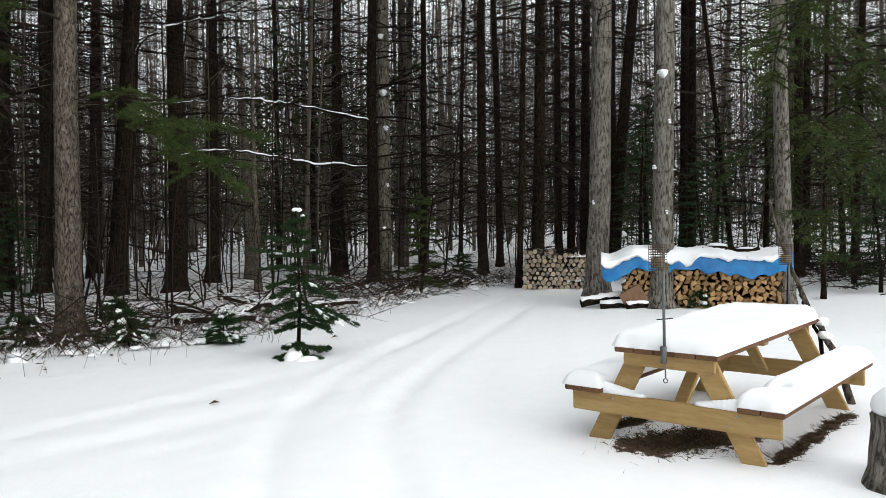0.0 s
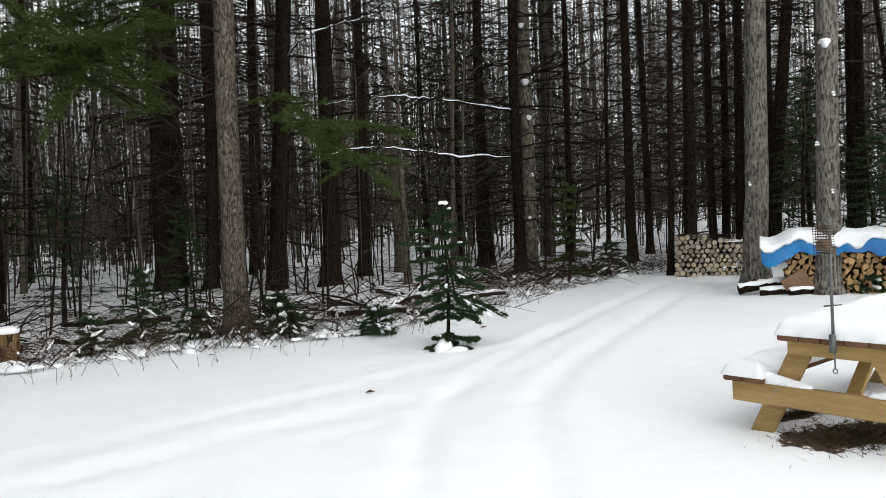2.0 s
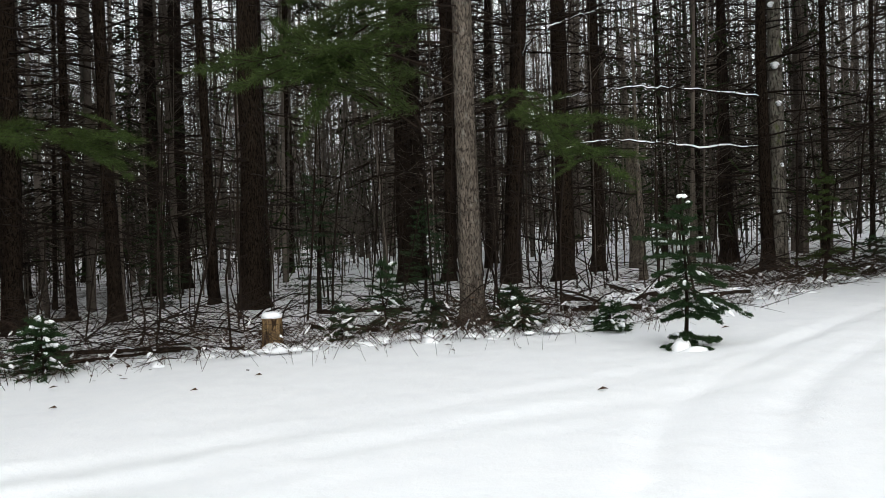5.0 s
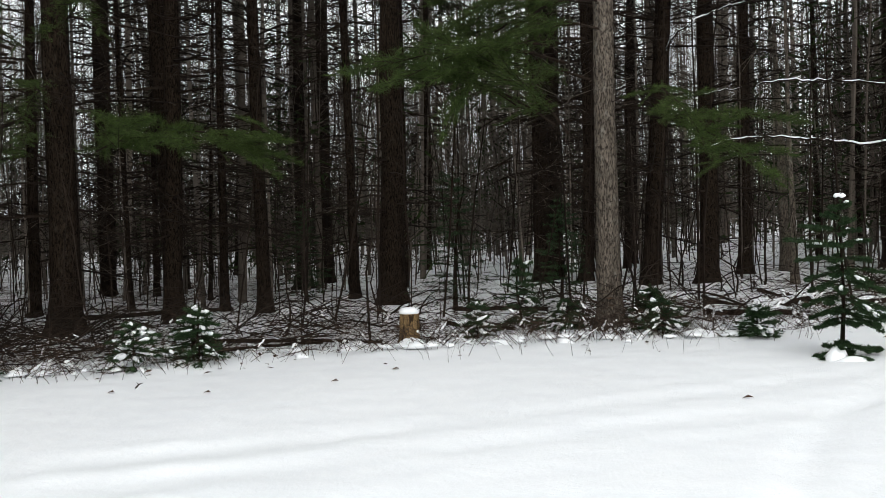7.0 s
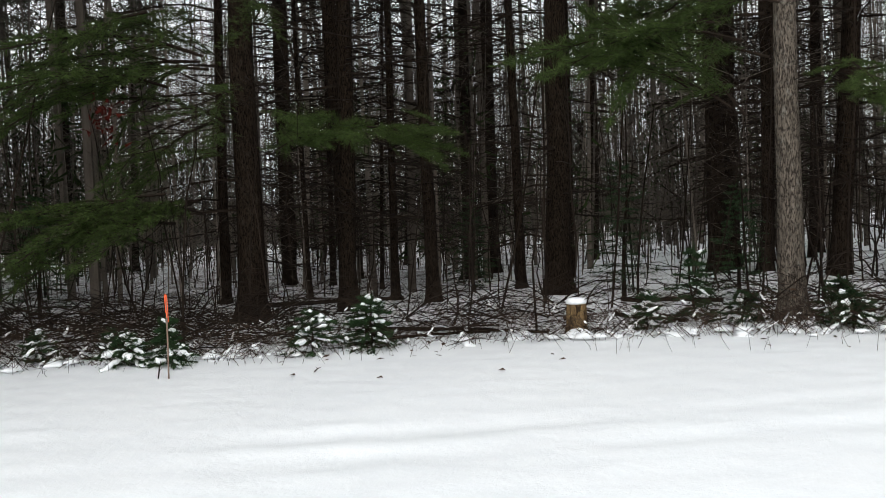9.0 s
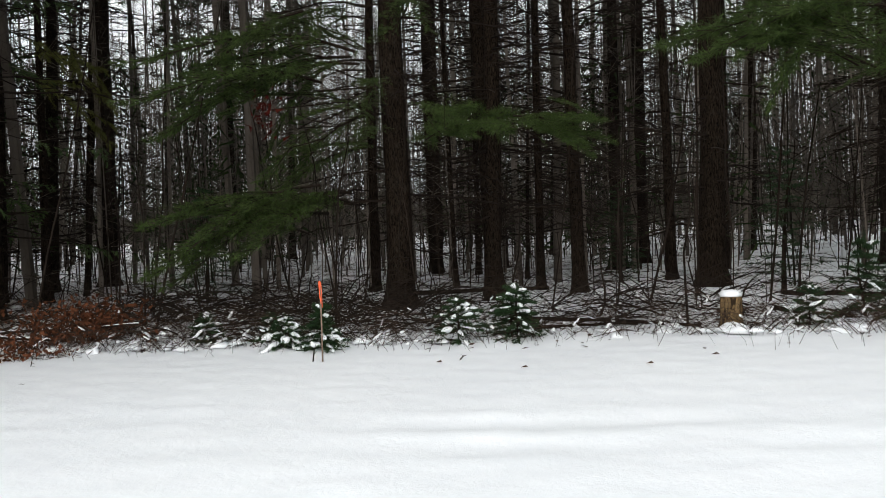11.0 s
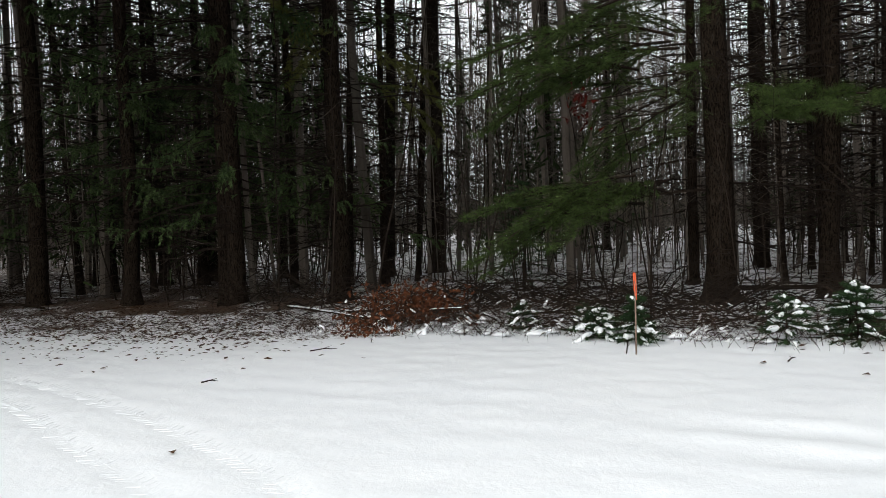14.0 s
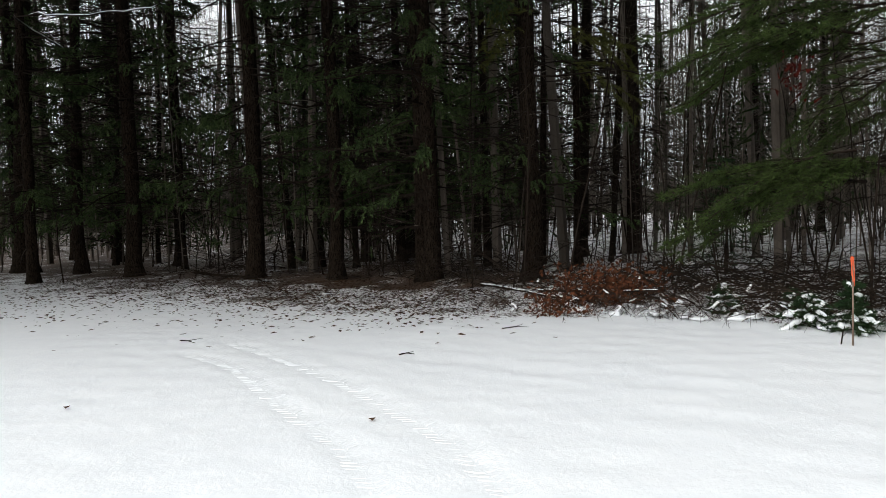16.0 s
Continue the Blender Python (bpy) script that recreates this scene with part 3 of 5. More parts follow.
def thicket():
    """Whips and saplings between the trunks near the edge."""
    r = np.random.default_rng(8)
    f = Form()
    placed = 0
    while placed < 620:
        a = radians(r.uniform(-50, 110))
        dist = 11 + 22 * r.uniform()
        x, y = -math.sin(a) * dist, math.cos(a) * dist
        w = into_woods(np.array([x]), np.array([y]))[0]
        if w < 0.8 or (x < -13 and w < 4 and r.uniform() < 0.7) or (3.0 < x < 12 and y < 17.0):
            continue
        placed += 1
        d, tall = r.uniform(0.012, 0.05), r.uniform(1.0, 7.5)
        z = float(rise(x, y))
        h = np.linspace(0, tall, 6)
        lean = r.normal(0, 0.09, 2)
        bend = np.cumsum(r.normal(0, 0.05, (6, 2)), axis=0)
        pts = np.stack([x + lean[0] * h + bend[:, 0], y + lean[1] * h + bend[:, 1], z + h], 1)
        f.tube(pts, d / 2 * (1 - 0.7 * h / tall), 4, False)
        k = int(5 + 5 * tall)
        zz = z + r.uniform(0.25, 1, k) * tall
        spikes(f, float(pts[2][0]), float(pts[2][1]), zz, r, k, 0.9, 0.011, 0.6)
    tagged(new("saplings", f.mesh("saplings", TWIG, False)), "thicket of thin leafless saplings among the trunks", "saplings", kind="stuff")


thicket()


def backdrop():
    f = Form()
    r = np.random.default_rng(3)
    k = 500
    a = np.linspace(0, 2 * np.pi, k)
    top = 5.2 + 0.8 * np.sin(9 * a) + 1.0 * r.standard_normal(k)
    x, y = -np.sin(a) * 130, np.cos(a) * 130
    v = np.concatenate([np.stack([x, y, 0 * a - 8], 1), np.stack([x, y, top], 1)])
    f.add(v, [(i, i + 1, k + i + 1, k + i) for i in range(k - 1)])
    tagged(new("backdrop", f.mesh("backdrop", PAINTED_HAZE, False)), "line of far woods with haze put into its grey-brown colour", "distant woods", kind="structure")


backdrop()


# ---- green boughs ----
def bough_form(seed, length, needle, width, count, droop, hang, twigs=26, needle_spread=0.8):
    """A green bough along +x: a stem, side twigs and needles on them."""
    r = np.random.default_rng(seed)
    wood, green = Form(), Form()
    k = np.linspace(0, 1, 7)
    stem = np.stack([k * length, 0.05 * length * np.sin(3 * k + seed), droop * length * k ** 1.6 + 0.05 * length * np.sin(4 * k)], 1)
    wood.tube(stem, 0.016 * (1 - 0.8 * k) * length / 2, 4, False)
    for i in range(twigs):
        j = r.uniform(0.12, 1.0)
        p = np.array([np.interp(j, k, stem[:, c]) for c in range(3)])
        out = length * r.uniform(0.12, 0.3) * (1.25 - 0.75 * j)
        s = r.choice([-1, 1])
        tip = p + np.array([out * r.uniform(0.5, 1.0), s * out * r.uniform(0.3, 1.0), hang * out * r.uniform(0.3, 1.2) + 0.1 * out * r.standard_normal()])
        mid = (p + tip) / 2 + np.array([0, 0, -0.12 * hang * out])
        wood.tube([p, mid, tip], [0.006, 0.004, 0.002], 3, False)
        needles_on(green, [p, mid, tip], r, needle, count, width, needle_spread)
    needles_on(green, stem[2:], r, needle, count * 2, width, needle_spread)
    return wood, green


def bough_meshes(seed, mat, **k):
    wood, green = bough_form(seed, **k)
    return wood.mesh("bough", TWIG, False), green.mesh("foliage", mat, False)


PINE_BOUGHS = [bough_meshes(300 + i, NEEDLE, length=2.0, needle=0.12, width=0.008, count=50, droop=-0.10, hang=-0.15, twigs=42) for i in range(4)]
FLAT_BOUGHS = [bough_meshes(310 + i, NEEDLE, length=2.0, needle=0.075, width=0.009, count=40, droop=-0.16, hang=-0.25, twigs=46) for i in range(3)]
OLIVE_BOUGHS = [bough_meshes(320 + i, OLIVE, length=2.0, needle=0.09, width=0.009, count=90, droop=-0.2, hang=-0.5, twigs=36) for i in range(2)]


def bough(owner, kind, start, tip, seed, flat=1.0):
    """Hangs a bough on a tree, from a point near its trunk to the bough's tip, both given in the place's metres."""
    a, b = Vector(start), Vector(tip)
    d = b - a
    yaw, pitch = math.atan2(d.y, d.x), math.atan2(d.z, math.hypot(d.x, d.y))
    size = d.length / 2.0
    m = owner.matrix_basis.inverted() @ Matrix.Translation(a) @ Matrix.Rotation(yaw, 4, "Z") @ Matrix.Rotation(-pitch - 0.09, 4, "Y") @ Matrix.Diagonal((size, size * flat, size, 1))
    wood, green = kind[seed % len(kind)]
    limb = part("bough", wood, None, owner, at=m)
    part("foliage", green, None, limb)
    return limb


def nearest_tree(x, y):
    return min((o for o in scene.collection.objects if o.parent is None and o.get("category", "").endswith("tree")), key=lambda o: math.hypot(o.matrix_basis.translation.x - x, o.matrix_basis.translation.y - y))


def spread(owner, kind, start, tip, count, seed, wide=0.7, tall=0.35):
    """Several boughs side by side that make one tier of foliage."""
    r = np.random.default_rng(seed)
    a, b = np.array(start), np.array(tip)
    wide, tall = 1.2 * wide, 1.6 * tall
    for i in range(count):
        k = r.uniform(0.0, 0.45)
        s = a + (b - a) * k + r.normal(0, 1, 3) * (0.2 * wide, 0.2 * wide, tall)
        e = b - (b - a) * r.uniform(0, 0.35) + r.normal(0, 1, 3) * (wide * 0.6, wide * 0.6, tall)
        bough(owner, kind, s, e, seed + i)


edge_pine = nearest_tree(-2.0, 11.3)
spread(edge_pine, PINE_BOUGHS, (-1.9, 11.1, 3.4), (-0.7, 10.9, 3.2), 7, 1, 0.5, 0.15)
spread(edge_pine, PINE_BOUGHS, (-1.4, 11.0, 3.05), (-0.1, 10.8, 2.75), 6, 8, 0.5, 0.16)
spread(edge_pine, PINE_BOUGHS, (-1.2, 11.0, 2.8), (-0.3, 10.8, 2.45), 5, 14, 0.4, 0.12)
spread(edge_pine, PINE_BOUGHS, (-2.1, 11.2, 4.2), (-4.5, 10.2, 3.95), 18, 20, 0.6, 0.25)
spread(edge_pine, PINE_BOUGHS, (-2.2, 11.3, 4.9), (-4.2, 10.6, 4.8), 12, 40, 0.6, 0.3)
spread(edge_pine, FLAT_BOUGHS, (-2.3, 11.3, 3.9), (-3.4, 10.4, 3.4), 4, 60, 0.4, 0.15)
mid_pine = nearest_tree(-10.71, 12.78)
spread(mid_pine, PINE_BOUGHS, (-9.0, 8.9, 3.15), (-7.5, 8.6, 2.95), 11, 80, 0.35, 0.12)
spread(mid_pine, PINE_BOUGHS, (-8.4, 10.4, 3.2), (-6.4, 10.1, 2.9), 16, 100, 0.4, 0.12)
bough(mid_pine, PINE_BOUGHS, (-10.6, 12.6, 3.6), (-8.2, 10.2, 3.1), 3, 0.6)
bough(mid_pine, PINE_BOUGHS, (-10.6, 12.6, 3.7), (-8.8, 9.0, 3.1), 2, 0.4)
fork_pine = nearest_tree(-10.59, 9.99)
spread(fork_pine, FLAT_BOUGHS, (-10.5, 9.2, 2.15), (-10.7, 5.5, 1.5), 14, 120, 0.5, 0.16)
spread(fork_pine, FLAT_BOUGHS, (-10.5, 9.4, 4.4), (-11.2, 5.4, 4.0), 10, 140, 0.6, 0.2)
spread(fork_pine, FLAT_BOUGHS, (-10.6, 9.8, 5.1), (-8.8, 8.4, 4.8), 6, 160, 0.6, 0.2)
spread(fork_pine, FLAT_BOUGHS, (-10.5, 9.9, 3.9), (-9.9, 8.0, 3.6), 5, 165, 0.6, 0.25)
spread(fork_pine, FLAT_BOUGHS, (-10.9, 9.9, 5.0), (-12.0, 8.4, 4.9), 6, 175, 0.6, 0.3)
spread(fork_pine, FLAT_BOUGHS, (-10.7, 9.8, 3.2), (-11.6, 7.2, 2.7), 6, 170, 0.5, 0.3)
far_spruce = nearest_tree(-16.69, 5.16)
spread(far_spruce, OLIVE_BOUGHS, (-16.6, 5.6, 4.9), (-16.3, 7.4, 4.3), 6, 180, 0.5, 0.25)
spread(far_spruce, OLIVE_BOUGHS, (-16.6, 5.2, 5.7), (-16.2, 3.8, 5.4), 6, 190, 0.4, 0.25)
pile_tree = nearest_tree(8.31, 10.84)
spread(pile_tree, FLAT_BOUGHS, (8.3, 10.7, 3.0), (7.5, 8.3, 2.5), 4, 200, 0.5, 0.3)
spread(pile_tree, FLAT_BOUGHS, (8.3, 10.7, 4.4), (7.5, 8.3, 3.7), 6, 220, 0.6, 0.35)
spread(pile_tree, FLAT_BOUGHS, (8.4, 10.9, 3.9), (10.6, 11.0, 3.4), 8, 240, 0.6, 0.4)
back_tree = nearest_tree(11.65, 14.75)
spread(back_tree, FLAT_BOUGHS, (11.6, 14.7, 3.6), (10.2, 14.0, 3.0), 8, 260, 0.7, 0.6)
spread(back_tree, FLAT_BOUGHS, (11.6, 14.7, 4.6), (13.2, 13.8, 3.6), 10, 280, 0.8, 0.6)


# ---- spruces with drooping branches ----
def spruce_form(seed, low, high, count):
    """Long drooping limbs, upturned at the tip, hung with curtains of branchlets."""
    r = np.random.default_rng(seed)
    wood, green = Form(), Form()
    for i in range(count):
        z = low + (high - low) * r.uniform() ** 1.2
        a, q = r.uniform(0, 6.28), r.uniform(1.1, 3.3) * (1.1 - 0.45 * (z - low) / (high - low))
        k = np.linspace(0.05, 1, 7)
        bend = r.uniform(-0.25, 0.25) * q
        out, side = q * k, bend * k * k
        stem = np.stack([np.cos(a) * out - np.sin(a) * side, np.sin(a) * out + np.cos(a) * side, z - r.uniform(0.25, 0.5) * q * k ** 1.3 + 0.16 * q * k ** 4], 1)
        wood.tube(stem, 0.018 * (1.1 - k), 3, False)
        lush = r.uniform(0.35, 1.0)
        for _ in range(int(32 * lush)):
            j = r.uniform(0.35, 1.0)
            p = np.array([np.interp(j, k, stem[:, c]) for c in range(3)])
            s = r.uniform(0.12, 0.55) * (1.15 - 0.5 * j)
            b = a + r.uniform(-1.5, 1.5)
            tip = p + s * np.array([0.7 * math.cos(b), 0.7 * math.sin(b), -r.uniform(0.35, 1.3)])
            mid = (p + tip) / 2 + np.array([0.12 * s * math.cos(b), 0.12 * s * math.sin(b), 0.1 * s])
            wood.tube([p, mid, tip], [0.004, 0.003, 0.0015], 3, False)
            needles_on(green, [p, mid, tip], r, 0.09, 24, 0.034, 0.5)
    return wood.mesh("boughwork", TWIG, False), green.mesh("spruce_foliage", SPRAY, False)


SPRUCE_BOUGHS = [spruce_form(400 + i, 2.0, 10.0, 31) for i in range(5)]
for n_, o in enumerate([o for o in scene.collection.objects if o.parent is None and o.get("category") == "spruce tree"]):
    turn = Matrix.Rotation(1.7 * n_, 4, "Z") @ Matrix.Diagonal((1, 1, 0.9 + 0.07 * (n_ % 4), 1))
    hung = part("boughwork", SPRUCE_BOUGHS[n_ % 5][0], None, o, at=turn)
    part("spruce_foliage", SPRUCE_BOUGHS[n_ % 5][1], None, hung)
    # a second, oversized crown out of view, added to shade the snow below
    if o.matrix_basis.translation.y < 3.5 and o.matrix_basis.translation.x > -27:
        part("crown", CROWNS[n_ % 3], None, o, at=Matrix.Rotation(2.9 * n_, 4, "Z") @ Matrix.Diagonal((1.9, 1.9, 1.3, 1)))


# ---- snow lying on things ----
def lump(f, centre, size, r, rough=0.16):
    """A rounded, slightly uneven pad of snow with a flat underside."""
    rings, sides = 4, 8
    v, faces = [], []
    for i in range(rings):
        a = math.pi / 2 * i / (rings - 1)
        for j in range(sides):
            b = 2 * math.pi * j / sides
            s = 1 + rough * r.standard_normal()
            v.append((centre[0] + size[0] * math.cos(b) * math.cos(a) * s, centre[1] + size[1] * math.sin(b) * math.cos(a) * s, centre[2] + size[2] * math.sin(a)))
    faces = [(i * sides + j, i * sides + (j + 1) % sides, (i + 1) * sides + (j + 1) % sides, (i + 1) * sides + j) for i in range(rings - 1) for j in range(sides)]
    faces.append(tuple(range(sides))[::-1])
    f.add(v, faces)


def snow_roll(f, a, b, fat, r):
    """A soft, lobed roll of snow lying along a twig from a to b."""
    a, b = np.asarray(a, dtype=float), np.asarray(b, dtype=float)
    k = np.linspace(0, 1, 6)[:, None]
    pts = a + (b - a) * k + np.array([0, 0, 0.55 * fat]) + 0.25 * fat * r.standard_normal((6, 3))
    rad = fat * np.array([0.25, 0.85, 1.0, 0.95, 0.8, 0.2]) * r.uniform(0.65, 1.35, 6)
    f.tube(pts, rad, 7, True, 0.13, r)


def snowy_branch(owner, pts, r0, seed):
    """A long bare limb with a line of snow along its top."""
    r = np.random.default_rng(seed)
    p = np.array(pts, dtype=float) - np.array(owner.matrix_basis.translation)
    s = np.linspace(0, len(p) - 1, 40)
    fine = np.stack([np.interp(s, range(len(p)), p[:, i]) for i in range(3)], 1)
    for _ in range(3):
        fine[1:-1] = 0.25 * fine[:-2] + 0.5 * fine[1:-1] + 0.25 * fine[2:]
    fine[1:-1] += 0.018 * r.standard_normal((38, 3))
    rad = 0.62 * r0 * np.linspace(0.4, 1.2, 40)
    wood, snow = Form(), Form()
    wood.tube(fine, rad, 6)
    limb = part("snowy_branch", wood, TWIG, owner, "bare limb with snow along its top")
    for _ in range(1):
        a = int(r.integers(0, 4))
        while a < 38:
            b = min(39, a + int(r.integers(4, 14)))
            line = fine[a:b + 1] + np.array([0, 0, 1]) * (rad[a:b + 1] * 1.05)[:, None]
            if len(line) > 2:
                fat = np.sin(np.linspace(0.25, math.pi - 0.25, len(line))) * r.uniform(0.8, 1.4)
                snow.tube(line, np.maximum(0.004, rad[a:b + 1] * fat), 6)
            a = b + int(r.integers(0, 3))
    part("snow", snow, SNOW, limb)
    side = Form()
    for _ in range(14):
        i = int(r.integers(2, 36))
        dead_branch(side, fine[i], r.uniform(0, 6.28), r.uniform(0.3, 0.8), 0.008, r.uniform(-0.3, 0.4), r, 3)
    part("twigwork", side, TWIG, limb, smooth=False)
    return limb


moss_tree = nearest_tree(3.42, 18.56)
snowy_branch(moss_tree, ((-1.26, 16.15, 3.03), (-0.67, 16.59, 3.28), (-0.08, 17.0, 3.36), (0.83, 17.48, 3.32), (1.57, 17.93, 3.22), (3.35, 18.54, 3.19)), 0.034, 1)
snowy_branch(moss_tree, ((-1.58, 16.42, 4.15), (-0.82, 16.68, 4.23), (0.25, 17.0, 4.4), (1.06, 17.27, 4.39), (1.67, 17.62, 4.38), (3.38, 18.55, 4.2)), 0.03, 2)
snowy_branch(nearest_tree(-2.26, 17.74), ((-0.17, 17.0, 6.05), (-0.61, 16.99, 5.93), (-1.15, 16.96, 5.77), (-1.67, 17.1, 5.5), (-1.9, 17.7, 5.3)), 0.03, 3)
snowy_branch(nearest_tree(-25.95, -6.01), ((-19.86, -1.9, 6.9), (-19.86, -2.4, 6.66), (-19.81, -2.77, 6.47), (-19.56, -4.19, 6.22), (-19.4, -5.81, 6.18), (-25.8, -6.0, 6.6)), 0.028, 4)


def knot_snow(x, y, d, spots):
    """Small caps of snow on the knots of a trunk, on the side towards the clearing."""
    t = nearest_tree(x, y)
    away = math.atan2(-y, -x)
    r = np.random.default_rng(int(abs(x * 100)))
    for z, turn, size in spots:
        f = Form()
        a = away + turn
        rad = d / 2 * 0.85
        lump(f, (rad * math.cos(a), rad * math.sin(a), z), (size, size, size * 0.8), r)
        f.tube([(0.7 * rad * math.cos(a), 0.7 * rad * math.sin(a), z - 0.02), ((rad + size) * math.cos(a), (rad + size) * math.sin(a), z - 0.03)], [size * 0.7, size * 0.5], 6)
        part("snow_cap", f, SNOW, t, "snow lying on a knot")


knot_snow(6.49, 11.41, 0.34, ((3.62, 0.2, 0.085), (2.2, -0.8, 0.03), (1.5, 0.6, 0.03), (2.9, 0.9, 0.035)))
knot_snow(6.23, 13.14, 0.4, ((3.5, 0.3, 0.05), (2.5, 0.1, 0.05), (1.7, -0.3, 0.05), (4.2, 0.9, 0.05)))
knot_snow(3.42, 18.56, 0.34, ((4.3, 0.0, 0.10), (3.5, 0.4, 0.07), (2.2, 0.7, 0.045), (1.2, 0.1, 0.05), (5.6, -0.4, 0.07)))


# ---- young firs and snowy shrubs ----
def young_fir(x, y, tall, wide, seed, name="young_fir", label="", snow=16, big=None, whorls=9, per=7, mat=None, thick=1.0):
    r = np.random.default_rng(seed)
    t = base(name, pose(x, y, height(x, y) - 0.02), label, "fir sapling" if name == "young_fir" else "shrub", "young evergreens")
    stem, twig, green, pads = Form(), Form(), Form(), Form()
    k = np.linspace(0, 1, 7)
    sway = 0.02 * tall * np.cumsum(r.standard_normal((7, 2)), axis=0) * k[:, None]
    stem.tube(np.stack([sway[:, 0], sway[:, 1], tall * k], 1), 0.016 * tall * (1.05 - k) + 0.003, 6)
    needles_on(green, [(0, 0, 0.8 * tall), (0, 0, tall * 1.02)], r, 0.05, 60, 0.008, 0.7)
    for i, j in itertools.product(range(whorls), range(per)):
        if True:
            h = tall * (0.06 + 0.9 * (i + (0.9 * j / per if j % 2 else 0.3)) / whorls)
            a = 6.28 * j / per + r.uniform(-0.5, 0.5)
            q = wide * (1.02 - 0.86 * h / tall) * r.uniform(0.55, 1.15)
            p0 = np.array([0, 0, h + 0.03 * r.standard_normal()])
            tip = p0 + q * np.array([math.cos(a), math.sin(a), r.uniform(-0.38, 0.1) + 0.45 * h / tall])
            mid = (p0 + tip) / 2 + np.array([0, 0, 0.06 * q])
            twig.tube([p0, mid, tip], [0.007, 0.005, 0.002], 3, False)
            needles_on(green, [p0 * 0.7 + mid * 0.3, mid, tip], r, 0.055, int(80 * thick), 0.014, 0.7)
            for _ in range(5):
                b = mid + (tip - mid) * r.uniform(-0.5, 0.9)
                c = b + 0.3 * q * np.array([math.cos(a + r.choice([-0.8, 0.8])), math.sin(a + r.choice([-0.8, 0.8])), r.uniform(-0.3, 0.05)])
                twig.tube([b, c], [0.004, 0.002], 3, False)
                needles_on(green, [b, c], r, 0.05, int(40 * thick), 0.012, 0.6)
            if r.uniform() < snow / (whorls * per):
                snow_roll(pads, mid + (tip - mid) * r.uniform(-0.9, -0.3), tip, r.uniform(0.016, 0.036), r)
    for c, s in big or ():
        lump(pads, c, s, r, 0.22)
    part("stem", stem, BARK_PINE, t)
    part("twigwork", twig, TWIG, t, smooth=False)
    part("foliage", green, mat or FIR, t, smooth=False)
    if pads.v:
        part("clinging_snow", pads, SNOW, t)
    return t


FIR = varied("fir_needles", (0.014, 0.036, 0.014), (0.05, 0.088, 0.036), 3, rough=0.55, bump=0, island=0.5)


def balsam_fir(x, y, tall):
    """Tiers of flat sprays on a slim stem: the height of each tier, its reach to either side, and how far it sinks."""
    r = np.random.default_rng(1)
    t = base("young_fir", pose(x, y, height(x, y) - 0.02), "young balsam fir with clumps of snow on its branches", "fir sapling", "young evergreens")
    stem, twig, green, pads = Form(), Form(), Form(), Form()
    k = np.linspace(0, 1, 8)
    stem.tube(np.stack([0.03 * np.sin(4 * k), 0.02 * np.sin(3 * k), tall * k], 1), 0.021 * (1.05 - k) + 0.004, 7)
    needles_on(green, [(0, 0, 0.84 * tall), (0.02, 0, tall)], r, 0.035, 90, 0.006, 0.8)
    tiers = ((0.08, 0.28, 0.50, -0.10), (0.17, 0.22, 0.42, -0.25), (0.40, 0.26, 0.38, -0.30), (0.52, 0.36, 0.52, -0.35), (0.66, 0.40, 0.80, -0.42), (0.80, 0.42, 0.62, -0.30),
             (0.93, 0.40, 0.48, -0.20), (1.05, 0.46, 0.40, -0.10), (1.18, 0.52, 0.34, 0.0), (1.30, 0.46, 0.24, 0.12), (1.42, 0.18, 0.16, 0.3), (1.54, 0.10, 0.12, 0.5))
    for n_, (h, west, east, sink) in enumerate(tiers):
        for j in range(6):
            a = 6.28 * (j + 0.5 * (n_ % 2)) / 6 + r.uniform(-0.3, 0.3)
            q = (east if math.cos(a) > 0 else west) * (0.55 + 0.45 * abs(math.cos(a))) * r.uniform(0.7, 1.1)
            way = np.array([math.cos(a), math.sin(a), sink + r.uniform(-0.12, 0.12)])
            p0 = np.array([0, 0, h + r.uniform(-0.04, 0.04)])
            tip = p0 + q * way
            mid = (p0 + tip) / 2 + np.array([0, 0, 0.05 * q])
            twig.tube([p0, mid, tip], [0.007, 0.005, 0.002], 4, False)
            needles_on(green, [p0 * 0.75 + mid * 0.25, mid, tip], r, 0.045, int(70 + 220 * q), 0.012, 0.6)
            for _ in range(int(7 + 24 * q)):
                f_ = r.uniform(0.3, 0.98)
                b = p0 + (tip - p0) * f_ + np.array([0, 0, 0.05 * q])
                turn = a + r.choice([-1, 1]) * r.uniform(0.5, 1.0)
                c = b + q * (1.15 - f_) * r.uniform(0.3, 0.55) * np.array([math.cos(turn), math.sin(turn), sink * 0.6 - 0.05])
                twig.tube([b, c], [0.003, 0.0015], 3, False)
                needles_on(green, [b, c], r, 0.042, 40, 0.012, 0.55)
            if r.uniform() < 0.26:
                snow_roll(pads, mid, mid + (tip - mid) * 0.7, r.uniform(0.012, 0.026), r)
    snow_roll(pads, (0.2, -0.14, 0.56), (0.5, -0.16, 0.36), 0.036, r)
    snow_roll(pads, (-0.06, -0.02, tall), (0.06, 0.0, tall), 0.028, r)
    lump(pads, (-0.05, -0.16, -0.06), (0.14, 0.13, 0.2), r, 0.12)
    lump(pads, (0.1, -0.26, -0.05), (0.2, 0.12, 0.12), r, 0.12)
    part("stem", stem, BARK_PINE, t)
    part("twigwork", twig, TWIG, t, smooth=False)
    part("foliage", green, FIR, t, smooth=False)
    part("clinging_snow", pads, SNOW, t)


balsam_fir(0.72, 9.34, 1.68)
SHRUB_WORDS = "low evergreen shrub laden with wet snow"
